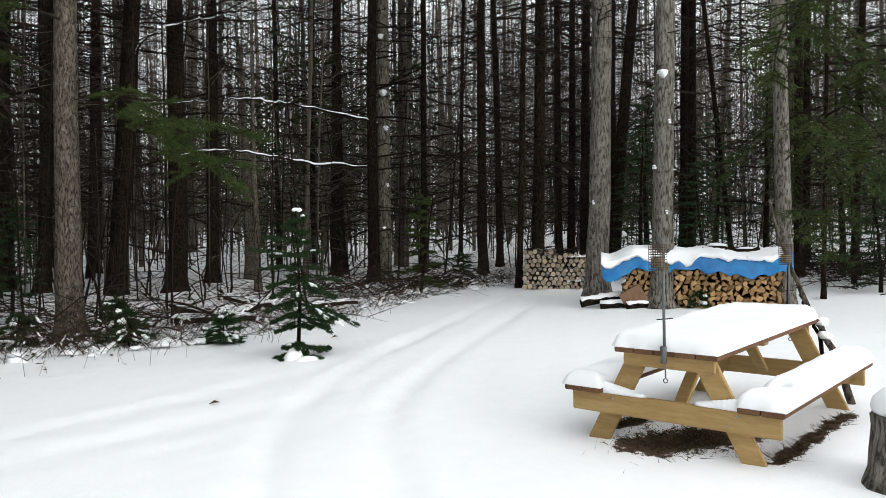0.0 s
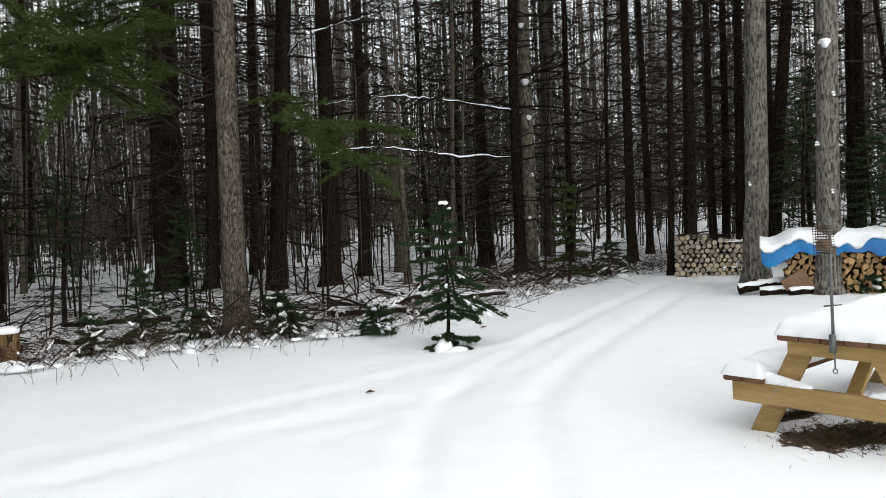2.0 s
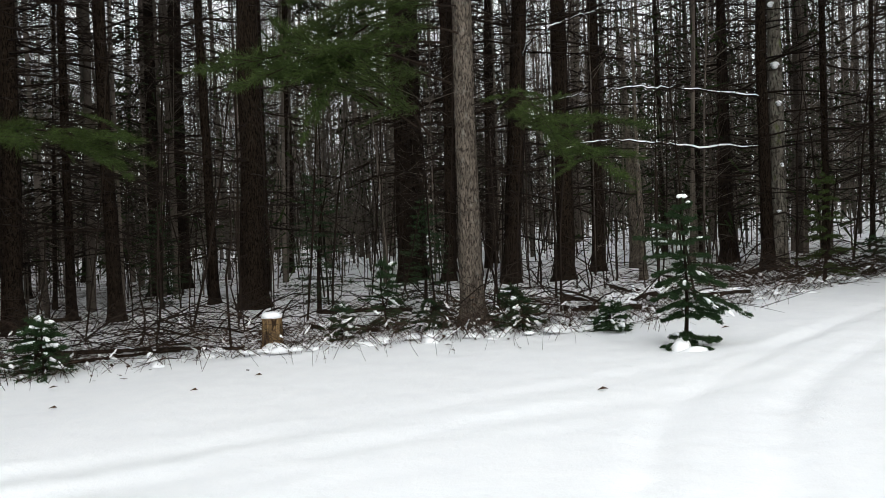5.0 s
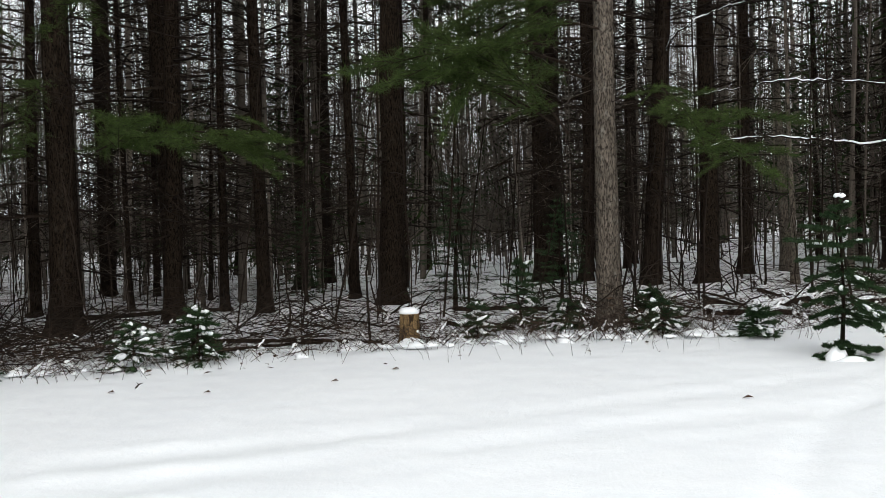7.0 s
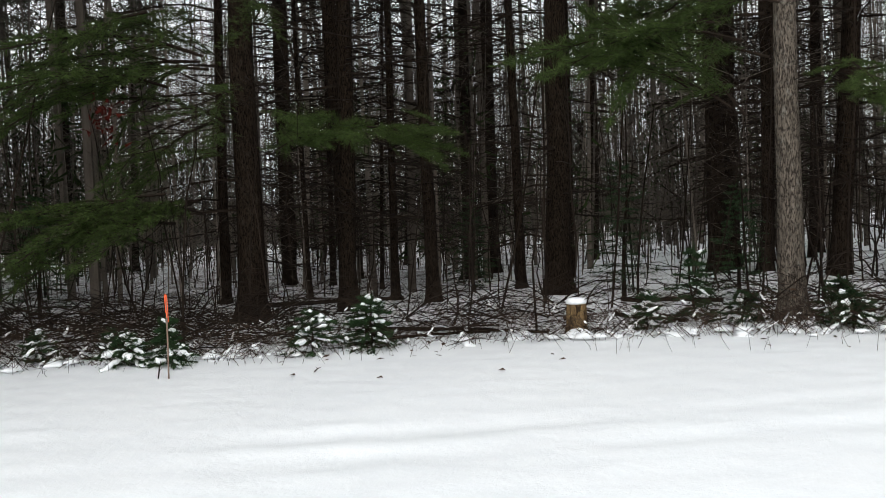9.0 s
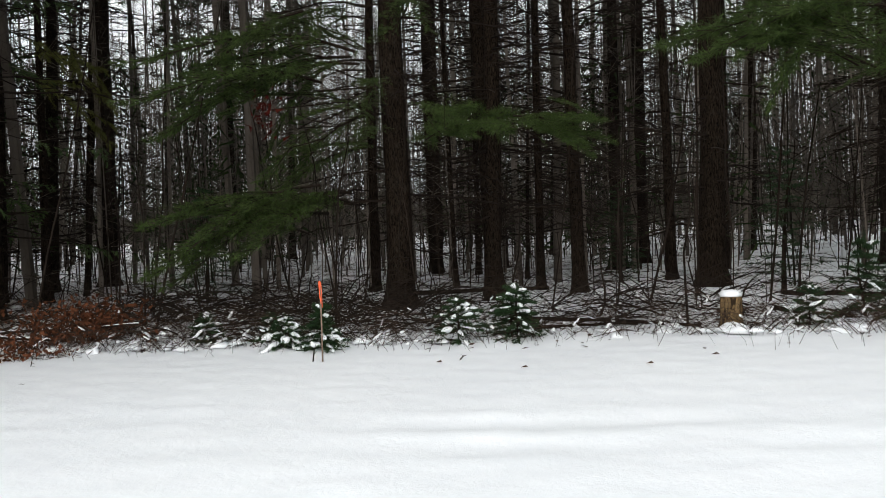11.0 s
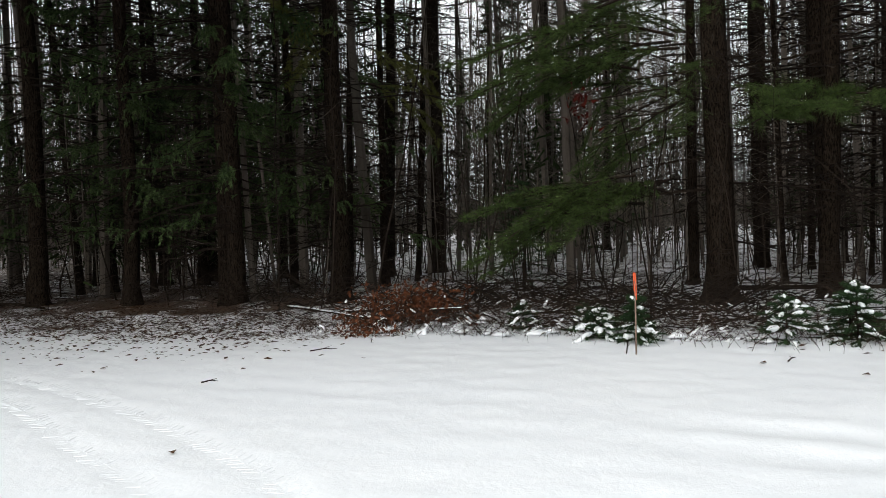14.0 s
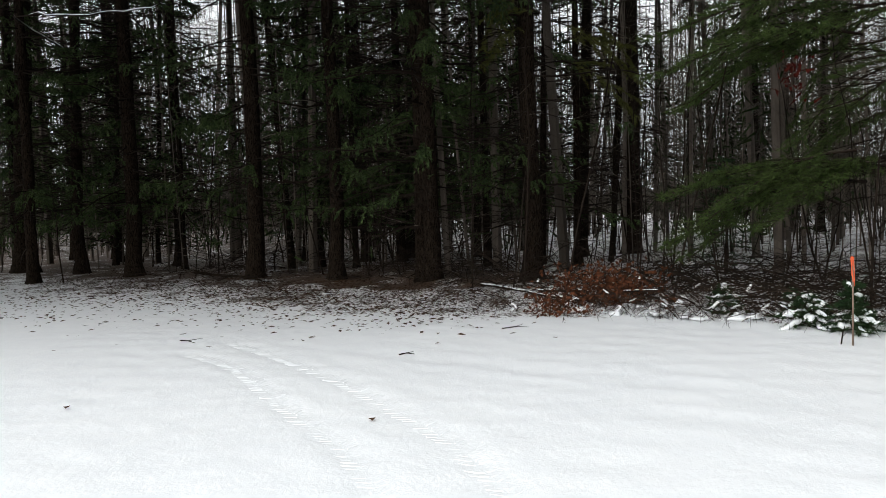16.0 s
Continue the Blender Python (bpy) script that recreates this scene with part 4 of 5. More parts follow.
for x, y, tall, wide, seed, load in ((-7.13, 7.74, 0.62, 0.42, 2, 30), (-6.65, 8.36, 0.72, 0.55, 3, 16), (-8.92, 6.3, 0.45, 0.42, 4, 34), (-8.4, 6.5, 0.62, 0.4, 5, 12),
                                     (-10.24, 5.9, 0.42, 0.35, 6, 24), (-3.66, 10.44, 0.5, 0.4, 7, 14), (-3.3, 11.4, 1.1, 0.5, 8, 4), (-2.6, 11.25, 0.42, 0.5, 9, 10),
                                     (-1.26, 10.9, 0.5, 0.5, 10, 16), (-1.5, 11.6, 0.55, 0.5, 11, 14), (-6.9, 8.55, 0.7, 0.45, 12, 14), (3.55, 15.3, 2.1, 0.7, 13, 0),
                                     (-0.1, 10.7, 0.4, 0.4, 14, 12), (-9.5, 6.5, 0.4, 0.35, 15, 20), (4.7, 16.4, 0.7, 0.6, 16, 8), (7.0, 11.15, 0.36, 0.3, 17, 6)):
    young_fir(x, y, tall, wide, seed, "evergreen_shrub", SHRUB_WORDS if load else "soft green young pine at the foot of a trunk", 1.05 * load, None, 6, 7, None if load else NEEDLE, 0.7 if load else 1.8)
for x, y, tall, seed in ((-5.4, 14.2, 2.6, 31), (10.2, 15.6, 3.6, 32), (9.4, 17.2, 4.2, 33), (11.4, 12.9, 3.2, 38), (12.6, 14.6, 4.4, 39), (9.0, 14.2, 2.6, 40), (13.8, 12.6, 3.8, 41), (8.6, 16.0, 3.4, 42), (10.8, 11.6, 2.2, 43), (-9.6, 15.8, 2.2, 34), (-15.5, 9.0, 2.6, 35), (12.5, 17.0, 4.5, 36), (-3.2, 13.5, 1.9, 37)):
    young_fir(x, y, tall, 0.36 * tall, seed, "young_fir", "slender young hemlock in the shade of the wood", 0, None, 12, 7, None, 0.4)


# ---- brush and litter ----
def thick_brush():
    r = np.random.default_rng(21)
    f, pads = Form(), Form()
    s = r.uniform(1.2, 17.0, 4200)
    for k in s:
        i = int(k)
        p = EDGE[i] + (EDGE[i + 1] - EDGE[i]) * (k - i)
        d = EDGE[i + 1] - EDGE[i]
        n_ = np.array([-d[1], d[0]]) / np.hypot(*d)
        if p[0] < -12.5 and r.uniform() < 0.75:
            continue
        off = abs(r.normal(0.25, 0.9)) - 0.12
        x, y = p + n_ * off
        z = float(rise(x, y)) + 0.02
        a, q = r.uniform(0, 6.28), r.uniform(0.15, 0.95)
        up = r.uniform(0.1, 1.4)
        p0 = np.array([x, y, z])
        p2 = p0 + q * np.array([math.cos(a), math.sin(a), up * 0.6])
        p1 = (p0 + p2) / 2 + np.array([0, 0, r.uniform(0, 0.25) * q])
        w = r.uniform(0.002, 0.0058)
        f.tube([p0, p1, p2], [w, w * 0.7, w * 0.3], 3, False)
        for _ in range(2):
            b = p1 + (p2 - p1) * r.uniform(-0.4, 0.8)
            f.tube([b, b + 0.4 * q * np.array([math.cos(a + r.uniform(-1, 1)), math.sin(a + r.uniform(-1, 1)), r.uniform(-0.2, 0.7)])], [w * 0.5, w * 0.2], 3, False)
        if r.uniform() < 0.22 and p[0] > -12:
            at = p0 + (p1 - p0) * r.uniform(0.1, 0.9)
            snow_roll(pads, at, at + (p2 - p0) / q * r.uniform(0.05, 0.16), r.uniform(0.008, 0.02), r)
        if r.uniform() < 0.12 and p[0] > -12:
            m = r.uniform(0.03, 0.11)
            lump(pads, p0 + (0, 0, r.uniform(-0.03, 0.04)), (m * 1.3, m, m * r.uniform(0.5, 0.9)), r, 0.3)
    b = new("brush", f.mesh("brush", BRUSH, False))
    tagged(b, "tangle of dead twigs and weeds along the wood's edge", "brush", kind="stuff")
    part("clinging_snow", pads, SNOW, b)


BRUSH = varied("brush_twigs", (0.018, 0.011, 0.008), (0.10, 0.066, 0.048), 2, bump=0, island=0.7)
thick_brush()


def tangle():
    """Fallen branches bent over one another behind the edge."""
    r = np.random.default_rng(22)
    f = Form()
    for x0, y0, wide, count in ((-10.8, 7.6, 1.9, 210), (-9.2, 8.4, 1.4, 110), (-12.5, 6.6, 1.4, 90), (-1.6, 12.2, 1.3, 80), (2.6, 15.2, 1.4, 130), (-6.4, 10.2, 1.3, 80), (11.0, 13.0, 1.4, 150), (13.4, 13.4, 1.6, 120), (-15.5, 4.4, 1.6, 90), (-19.0, 3.6, 1.8, 90), (-23.0, -1.0, 2.2, 90)):
        for _ in range(int(1.3 * count)):
            x, y = x0 + r.normal(0, wide), y0 + r.normal(0, wide * 0.6)
            if into_woods(np.array([x]), np.array([y]))[0] < 0.2 and x < 9:
                continue
            z = float(rise(x, y))
            a, q, w = r.uniform(0, 6.28), r.uniform(0.6, 2.2), r.uniform(0.004, 0.014)
            k = np.linspace(0, 1, 6)
            arch = r.uniform(0.1, 0.7)
            pts = np.stack([x + math.cos(a) * q * k, y + math.sin(a) * q * k, z + 0.05 + arch * np.sin(math.pi * (0.15 + 0.75 * k)) * q * 0.6], 1)
            f.tube(pts, w * (1.1 - k), 3, False)
            for _ in range(3):
                i = int(r.integers(1, 5))
                f.tube([pts[i], pts[i] + 0.35 * q * np.array([math.cos(a + r.uniform(-1.2, 1.2)), math.sin(a + r.uniform(-1.2, 1.2)), r.uniform(-0.2, 0.6)])], [w * 0.5, w * 0.2], 3, False)
    tagged(new("fallen_branches", f.mesh("fallen_branches", TWIG, False)), "tangle of bent dead branches on the forest floor", "branches", kind="stuff")


tangle()


def leaf_scatter(name, label, mat, spots, size, lift=0.0):
    r = np.random.default_rng(len(label))
    f = Form()
    for x, y, wide, deep, count in spots:
        px, py = x + r.normal(0, wide, count), y + r.normal(0, deep, count)
        pz = land(px, py) + 0.006 + lift * r.uniform(0, 1, count)
        a, s = r.uniform(0, 6.28, count), size * r.uniform(0.5, 1.3, count)
        for i in range(count):
            c, d = math.cos(a[i]) * s[i], math.sin(a[i]) * s[i]
            t = r.uniform(-0.4, 0.4, 3) * s[i]
            f.add([(px[i] - c, py[i] - d, pz[i]), (px[i] + d * 0.5, py[i] - c * 0.5, pz[i] + abs(t[0])), (px[i] + c, py[i] + d, pz[i] + abs(t[1])), (px[i] - d * 0.5, py[i] + c * 0.5, pz[i] + abs(t[2]))], [(0, 1, 2), (0, 2, 3)])
    return tagged(new(name, f.mesh(name, mat, False)), label, "leaves", kind="stuff")


LEAF = varied("dead_leaf", (0.035, 0.02, 0.013), (0.13, 0.075, 0.045), 8, bump=0, island=0.5)
OAK = varied("oak_leaf", (0.06, 0.022, 0.012), (0.19, 0.07, 0.033), 6, bump=0, island=0.5)
leaf_scatter("leaf_litter", "dark dead leaves strewn over thin snow under the spruces", LEAF,
             ((-20.5, -4.6, 2.4, 2.0, 1500), (-18.3, -2.0, 2.2, 2.0, 2200), (-15.6, 0.6, 1.6, 1.2, 2000), (-13.5, 2.4, 1.2, 0.9, 1000), (-12.2, 1.6, 1.0, 1.2, 130), (-8.2, 9.2, 1.2, 0.8, 500), (-5.9, 10.9, 1.3, 0.7, 500), (-3.0, 11.6, 1.5, 0.7, 400)), 0.045, 0.03)


def leafy_brush(name, label, mat, spots, size):
    """Dead leaves that still hang on low brush, turned every way, and the stems that bear them."""
    r = np.random.default_rng(len(label))
    f, stems = Form(), Form()
    for x, y, wide, tall, count in spots:
        for _ in range(count // 22):
            sx, sy = x + r.normal(0, 0.5 * wide), y + r.normal(0, 0.5 * wide)
            z = height(sx, sy)
            tip = np.array([sx + r.normal(0, 0.7 * wide), sy + r.normal(0, 0.7 * wide), z + tall * r.uniform(0.35, 1.1)])
            root = np.array([sx, sy, z - 0.02])
            stems.tube([root, (root + tip) / 2 + r.normal(0, 0.05, 3), tip], [0.006, 0.004, 0.002], 3, False)
            b = root + (tip - root) * r.uniform(0.25, 1.05, 22)[:, None] + r.normal(0, 0.09, (22, 3)) * (1, 1, 0.6)
            d, e = r.normal(0, 1, (2, 22, 3))
            d /= np.linalg.norm(d, axis=1)[:, None]
            e = np.cross(d, e)
            e /= np.linalg.norm(e, axis=1)[:, None]
            s = (size * r.uniform(0.6, 1.3, 22))[:, None]
            quad = np.stack([b - d * s, b - e * s * 0.5 - d * s * 0.1, b + d * s, b + e * s * 0.5 + np.cross(d, e) * s * 0.3], 1)
            f.add(quad, np.arange(88).reshape(-1, 4))
    o = tagged(new(name, f.mesh(name, mat, False)), label, "leaves", kind="stuff")
    part("twigwork", stems, TWIG, o, smooth=False)


leafy_brush("oak_leaves", "russet oak leaves clinging to a low brush", OAK,
            ((-11.35, 3.95, 0.4, 0.32, 340), (-12.05, 4.75, 0.45, 0.55, 820), (-11.65, 5.2, 0.3, 0.5, 380), (-12.45, 5.25, 0.45, 0.55, 560)), 0.042)
leaf_scatter("red_brush", "reddish-brown dead leaves on the brush by the track", LEAF, ((2.4, 14.6, 0.7, 0.4, 160), (3.6, 15.6, 0.6, 0.4, 160), (-2.0, 11.2, 0.9, 0.4, 160)), 0.04, 0.45)


def red_cluster():
    r = np.random.default_rng(6)
    f = Form()
    k = 70
    b = r.normal(0, 1, (k, 3)) * (0.13, 0.13, 0.14)
    f.blades(b, b + r.normal(0, 0.06, (k, 3)), np.full(k, 0.05), r)
    part("leaf_cluster", f, RED, fork_pine, "small cluster of dark red leaves", False, at=fork_pine.matrix_basis.inverted() @ pose(-9.95, 6.8, 3.25))
    stem = Form()
    stem.tube([(-10.5, 9.8, 3.7), (-10.2, 8.4, 3.6), (-9.95, 6.7, 3.3)], [0.015, 0.01, 0.005], 4)
    part("twig", stem, TWIG, fork_pine, at=fork_pine.matrix_basis.inverted())


RED = varied("red_leaf", (0.03, 0.005, 0.004), (0.075, 0.014, 0.009), 6, bump=0, island=0.4)
red_cluster()


# ---- fallen logs, each with its line of snow ----
def fallen_log(a, b, d, seed, snow=True):
    r = np.random.default_rng(seed)
    a, b = np.array(a, dtype=float), np.array(b, dtype=float)
    k = np.linspace(0, 1, 9)
    xy = a[None, :2] + (b - a)[None, :2] * k[:, None] + 0.03 * np.cumsum(r.standard_normal((9, 2)), axis=0) * 0.5
    z = np.array([height(*p) for p in xy]) + d * 0.4 + a[2] + (b[2] - a[2]) * k
    mid = np.array([xy[4][0], xy[4][1], 0])
    pts = np.stack([xy[:, 0], xy[:, 1], z], 1) - mid
    t = base("fallen_log", pose(mid[0], mid[1], 0), "fallen log with a ridge of snow along its top" if snow else "thin dark fallen log on the forest floor", "log", "fallen logs")
    f = Form()
    f.tube(pts, d / 2 * (1.05 - 0.35 * k), 8, True, 0.06, r)
    part("log", f, BARK_PINE, t)
    if snow:
        s = Form()
        s.tube(pts + np.array([0, 0, 0.36 * d]), d * 0.42 * (1.05 - 0.35 * k) * (1 + 0.15 * r.standard_normal(9)), 8, True, 0.08, r)
        part("snow", s, SNOW, t)


for i, (a, b, d) in enumerate((((-0.9, 13.2, 0.05), (0.1, 12.9, 0.1), 0.10), ((-0.5, 12.7, 0.0), (0.5, 13.1, 0.12), 0.11), ((-0.2, 12.5, 0.05), (0.7, 12.6, 0.2), 0.10), ((-0.8, 12.4, 0.02), (0.3, 12.3, 0.02), 0.12),
                               ((-0.1, 13.4, 0.25), (0.7, 12.9, 0.1), 0.09), ((-0.9, 12.9, 0.2), (-0.2, 12.2, 0.1), 0.08), ((0.2, 12.4, 0.1), (0.7, 13.3, 0.3), 0.09), ((1.2, 13.0, 0.1), (2.0, 13.3, 0.1), 0.09),
                               ((-14.9, 3.6, 0.08), (-11.6, 4.4, 0.12), 0.045), ((-13.3, 4.2, 0.1), (-11.1, 5.3, 0.25), 0.04), ((-11.2, 6.4, 0.1), (-10.2, 7.3, 0.2), 0.04))):
    fallen_log(a, b, d, 50 + i)
for i, (a, b, d) in enumerate((((-5.2, 13.6, 0), (-3.4, 13.0, 0), 0.09), ((-7.6, 9.4, 0.05), (-5.0, 10.2, 0), 0.06), ((-11.8, 11.0, 0.1), (-8.6, 11.8, 0.25), 0.09), ((-7.0, 9.0, 0), (-5.6, 9.7, 0.05), 0.05), ((-21.5, -2.3, 0.1), (-19.2, -0.6, 0.05), 0.07), ((-4.6, 11.7, 0), (-3.4, 11.1, 0), 0.07))):
    fallen_log(a, b, d, 70 + i, False)
for i, (x, y, a, q) in enumerate(((-11.0, -1.4, 0.5, 0.5), (-13.4, -2.9, 0.2, 0.5), (-10.3, 2.75, 1.2, 0.35), (-6.3, 6.85, 1.9, 0.18), (-9.0, 1.2, 0.9, 0.2))):
    r_, f = np.random.default_rng(i), Form()
    z = height(x, y)
    p = np.array([(x, y, z + 0.012), (x + q * 0.5 * math.cos(a), y + q * 0.5 * math.sin(a), z + 0.035), (x + q * math.cos(a), y + q * math.sin(a), z + 0.03)])
    f.tube(p, [0.009, 0.007, 0.003], 5)
    f.tube([p[1], p[1] + 0.4 * q * np.array([math.cos(a + 0.8), math.sin(a + 0.8), 0.15])], [0.005, 0.002], 4)
    tagged(new("fallen_twig", f.mesh("fallen_twig", TWIG)), "small dead twig lying on the open snow", "twig", "twigs on the snow")
for x, y in ((-0.15, 7.23), (-4.24, 7.51), (-5.36, 6.84), (-7.4, -1.9), (-6.4, 6.6), (1.3, 10.6), (-6.2, 0.6), (-3.9, 8.3)):
    f, r_ = Form(), np.random.default_rng(int(abs(x * 50)))
    s, z = 0.045, height(x, y) + 0.008
    f.add([(x - s, y, z), (x, y - s * 0.6, z + 0.02), (x + s, y, z + 0.012), (x, y + s * 0.6, z + 0.025), (x - s, y, z - 0.004), (x, y - s * 0.6, z + 0.016), (x + s, y, z + 0.008), (x, y + s * 0.6, z + 0.021)],
          [(0, 1, 2, 3), (7, 6, 5, 4), (0, 4, 5, 1), (1, 5, 6, 2), (2, 6, 7, 3), (3, 7, 4, 0)])
    tagged(new("dead_leaf", f.mesh("dead_leaf", LEAF, False)), "single curled brown leaf lying on snow", "leaf", "leaves on the snow")


def weeds():
    """Dry stalks that stand out of the snow just before the brush."""
    r = np.random.default_rng(33)
    f = Form()
    for _ in range(260):
        k = r.uniform(3.5, 11.6)
        i = int(k)
        p = EDGE[i] + (EDGE[i + 1] - EDGE[i]) * (k - i)
        d = EDGE[i + 1] - EDGE[i]
        x, y = p - np.array([-d[1], d[0]]) / np.hypot(*d) * r.uniform(-0.3, 0.75) ** 1 * (1.5 if 8 < k < 10.5 else 0.7)
        z, tall = float(land(np.array([x]), np.array([y]))[0]), r.uniform(0.08, 0.42)
        a, lean = r.uniform(0, 6.28), r.uniform(0.1, 0.9)
        b, t = np.array([x, y, z - 0.02]), np.array([x + tall * lean * math.cos(a), y + tall * lean * math.sin(a), z + tall])
        w = r.uniform(0.0018, 0.004)
        f.tube([b, (b + t) / 2 + r.normal(0, 0.01, 3), t], [w, w * 0.8, w * 0.5], 3, False)
        if r.uniform() < 0.5:
            m = b + (t - b) * r.uniform(0.4, 0.8)
            f.tube([m, m + 0.35 * tall * np.array([math.cos(a + 1.4), math.sin(a + 1.4), 0.6])], [w * 0.7, w * 0.4], 3, False)
    tagged(new("dry_weeds", f.mesh("dry_weeds", BRUSH, False)), "thin dry weed stalks poking through the snow", "weeds", kind="stuff")


weeds()


# ---- the picnic table ----
PLANK = varied("treated_plank", (0.27, 0.165, 0.06), (0.48, 0.325, 0.14), 4.5, (0.25, 0.25, 1.6), rough=0.65, spec=0.2, bump=0.35, depth=0.003, fine=7, island=0.25)
WEATHERED = varied("weathered_plank", (0.10, 0.05, 0.028), (0.22, 0.12, 0.07), 3.0, (1, 1, 1), rough=0.8, bump=0.3, depth=0.003, fine=9, island=0.2)
STEEL = varied("grey_steel", (0.06, 0.06, 0.06), (0.12, 0.12, 0.115), 9, rough=0.5, spec=0.5, bump=0.1, depth=0.001)
GALV = varied("screw_head", (0.2, 0.2, 0.19), (0.35, 0.35, 0.33), 9, rough=0.4, bump=0)
tab_u, tab_v = Vector((0.5599, -0.82856, -0.00067)), Vector((0.8279, 0.55943, 0.04013))
tab_n = tab_u.cross(tab_v)
TABLE = Matrix.Translation((2.689, 4.673, 0.125)) @ Matrix((tab_u, tab_v, tab_n)).transposed().to_4x4()
table = base("picnic_table", TABLE, "treated-wood picnic table deep in fresh snow", "picnic table")
LONG, TOP_W, SEAT_W = 1.95, 0.705, 1.50


def plank(name, centre, size, turn=None, mat=None, label=""):
    f = Form()
    f.box(centre, size, turn, 0.005)
    return part(name, f, mat or PLANK, table, label, False)


for i in range(5):
    plank("top_board", ((i - 2) * (TOP_W - 0.137) / 4, LONG / 2, 0.731), (0.137, LONG, 0.038), None, WEATHERED)
for s in (-1, 1):
    for k in (0, 1):
        plank("seat_board", (s * (SEAT_W / 2 - 0.069 - 0.142 * k), LONG / 2, 0.431), (0.137, LONG, 0.038), None, WEATHERED)
for v in (0.07, LONG - 0.09):
    inner = 0.038 if v < 1 else -0.038
    plank("top_cleat", (0, v - inner * 0.05, 0.666), (TOP_W - 0.08, 0.038, 0.09))
    plank("seat_beam", (0, v - inner * 0.05, 0.342), (SEAT_W - 0.07, 0.038, 0.14))
    for s in (-1, 1):
        lean = math.atan2(0.37, 0.72)
        plank("leg", (s * 0.4, v + inner, 0.345), (0.14, 0.036, 0.80), Matrix.Rotation(-s * lean, 3, "Y"))
        for k in (-1, 1):
            screw = Form()
            screw.tube([(s * 0.425 + 0.03 * k, v - inner * 0.45, 0.345 + 0.035 * k), (s * 0.425 + 0.03 * k, v - inner * 0.72, 0.345 + 0.035 * k)], [0.008, 0.007], 8)
            part("screw", screw, GALV, table)
for v, s in ((0.30, 1), (LONG - 0.30, -1)):
    plank("brace", (0, v + s * 0.10, 0.5), (0.088, 0.036, 0.50), Matrix.Rotation(-s * radians(48), 3, "X"))
plank("middle_cleat", (0, LONG / 2, 0.69), (TOP_W - 0.1, 0.088, 0.04))


def snow_slab(name, label, x0, x1, y0, y1, z, thick, seed, hollows=()):
    """A deep pillow of snow with a rounded, bulging rim."""
    r = np.random.default_rng(seed)
    nx, ny = max(8, int((x1 - x0) / 0.025)), max(8, int((y1 - y0) / 0.025))
    f, top = Form(), []
    gx_, gy_ = np.meshgrid(np.linspace(0, 1, nx), np.linspace(0, 1, ny))
    X, Y = x0 + (x1 - x0) * gx_, y0 + (y1 - y0) * gy_
    edge = np.minimum(np.minimum(gx_, 1 - gx_) * (x1 - x0), np.minimum(gy_, 1 - gy_) * (y1 - y0))
    Z = thick * np.clip(edge / 0.075, 0, 1) ** 0.42 * (1 + 0.10 * wave(X, Y, 0.5, seed) + 0.05 * wave(X, Y, 0.16, seed + 1))
    for hx, hy, hr, hd in hollows:
        Z = np.maximum(0.004, Z - hd * np.exp(-(((X - hx) / hr) ** 2 + ((Y - hy) / hr) ** 2)))
    swell = 0.016 * wave(X * 2, Y * 2, 0.35, seed + 2) * (edge < 0.001)
    idx = np.arange(nx * ny).reshape(ny, nx)
    f.v.append(np.concatenate([np.stack([(X + np.sign(gx_ - 0.5) * swell).ravel(), (Y + np.sign(gy_ - 0.5) * swell).ravel(), (z + Z).ravel()], 1), np.stack([X.ravel(), Y.ravel(), 0 * X.ravel() + z - 0.004], 1)]))
    q = np.stack([idx[:-1, :-1].ravel(), idx[:-1, 1:].ravel(), idx[1:, 1:].ravel(), idx[1:, :-1].ravel()], 1)
    f.faces(q)
    f.faces(q[:, ::-1] + nx * ny)
    rim = np.concatenate([idx[0, :-1], idx[:-1, -1], idx[-1, :0:-1], idx[:0:-1, 0]])
    after = np.roll(rim, -1)
    f.faces(np.stack([rim + nx * ny, after + nx * ny, after, rim], 1))
    ob = new(name, f.mesh(name, SNOW))
    ob.matrix_basis = TABLE
    return tagged(ob, label, "snow")


snow_slab("table_snow", "thick pillow of snow on the picnic tabletop", -TOP_W / 2 - 0.012, TOP_W / 2 + 0.012, -0.012, LONG + 0.01, 0.752, 0.105, 5)
snow_slab("bench_snow", "thick band of snow along the bench seat", SEAT_W / 2 - 0.29, SEAT_W / 2 + 0.012, 0.0, LONG + 0.01, 0.452, 0.105, 6, ((0.6, 0.34, 0.07, 0.06), (0.5, 0.3, 0.09, 0.05)))
snow_slab("bench_snow", "thick band of snow along the bench seat", -SEAT_W / 2 - 0.012, -SEAT_W / 2 + 0.29, -0.008, LONG + 0.01, 0.452, 0.10, 7, ((-0.55, 0.2, 0.08, 0.05),))
for s in (-1, 1):
    f, r_ = Form(), np.random.default_rng(9 + s)
    for k in range(9):
        lump(f, (s * (0.46 - 0.03 * k), 0.075, 0.412), (0.06, 0.034, 0.075 - 0.006 * k), r_, 0.05)
    ob = tagged(new("beam_snow", f.mesh("beam_snow", SNOW)), "small drift of snow on the table's cross beam", "snow")
    ob.matrix_basis = TABLE


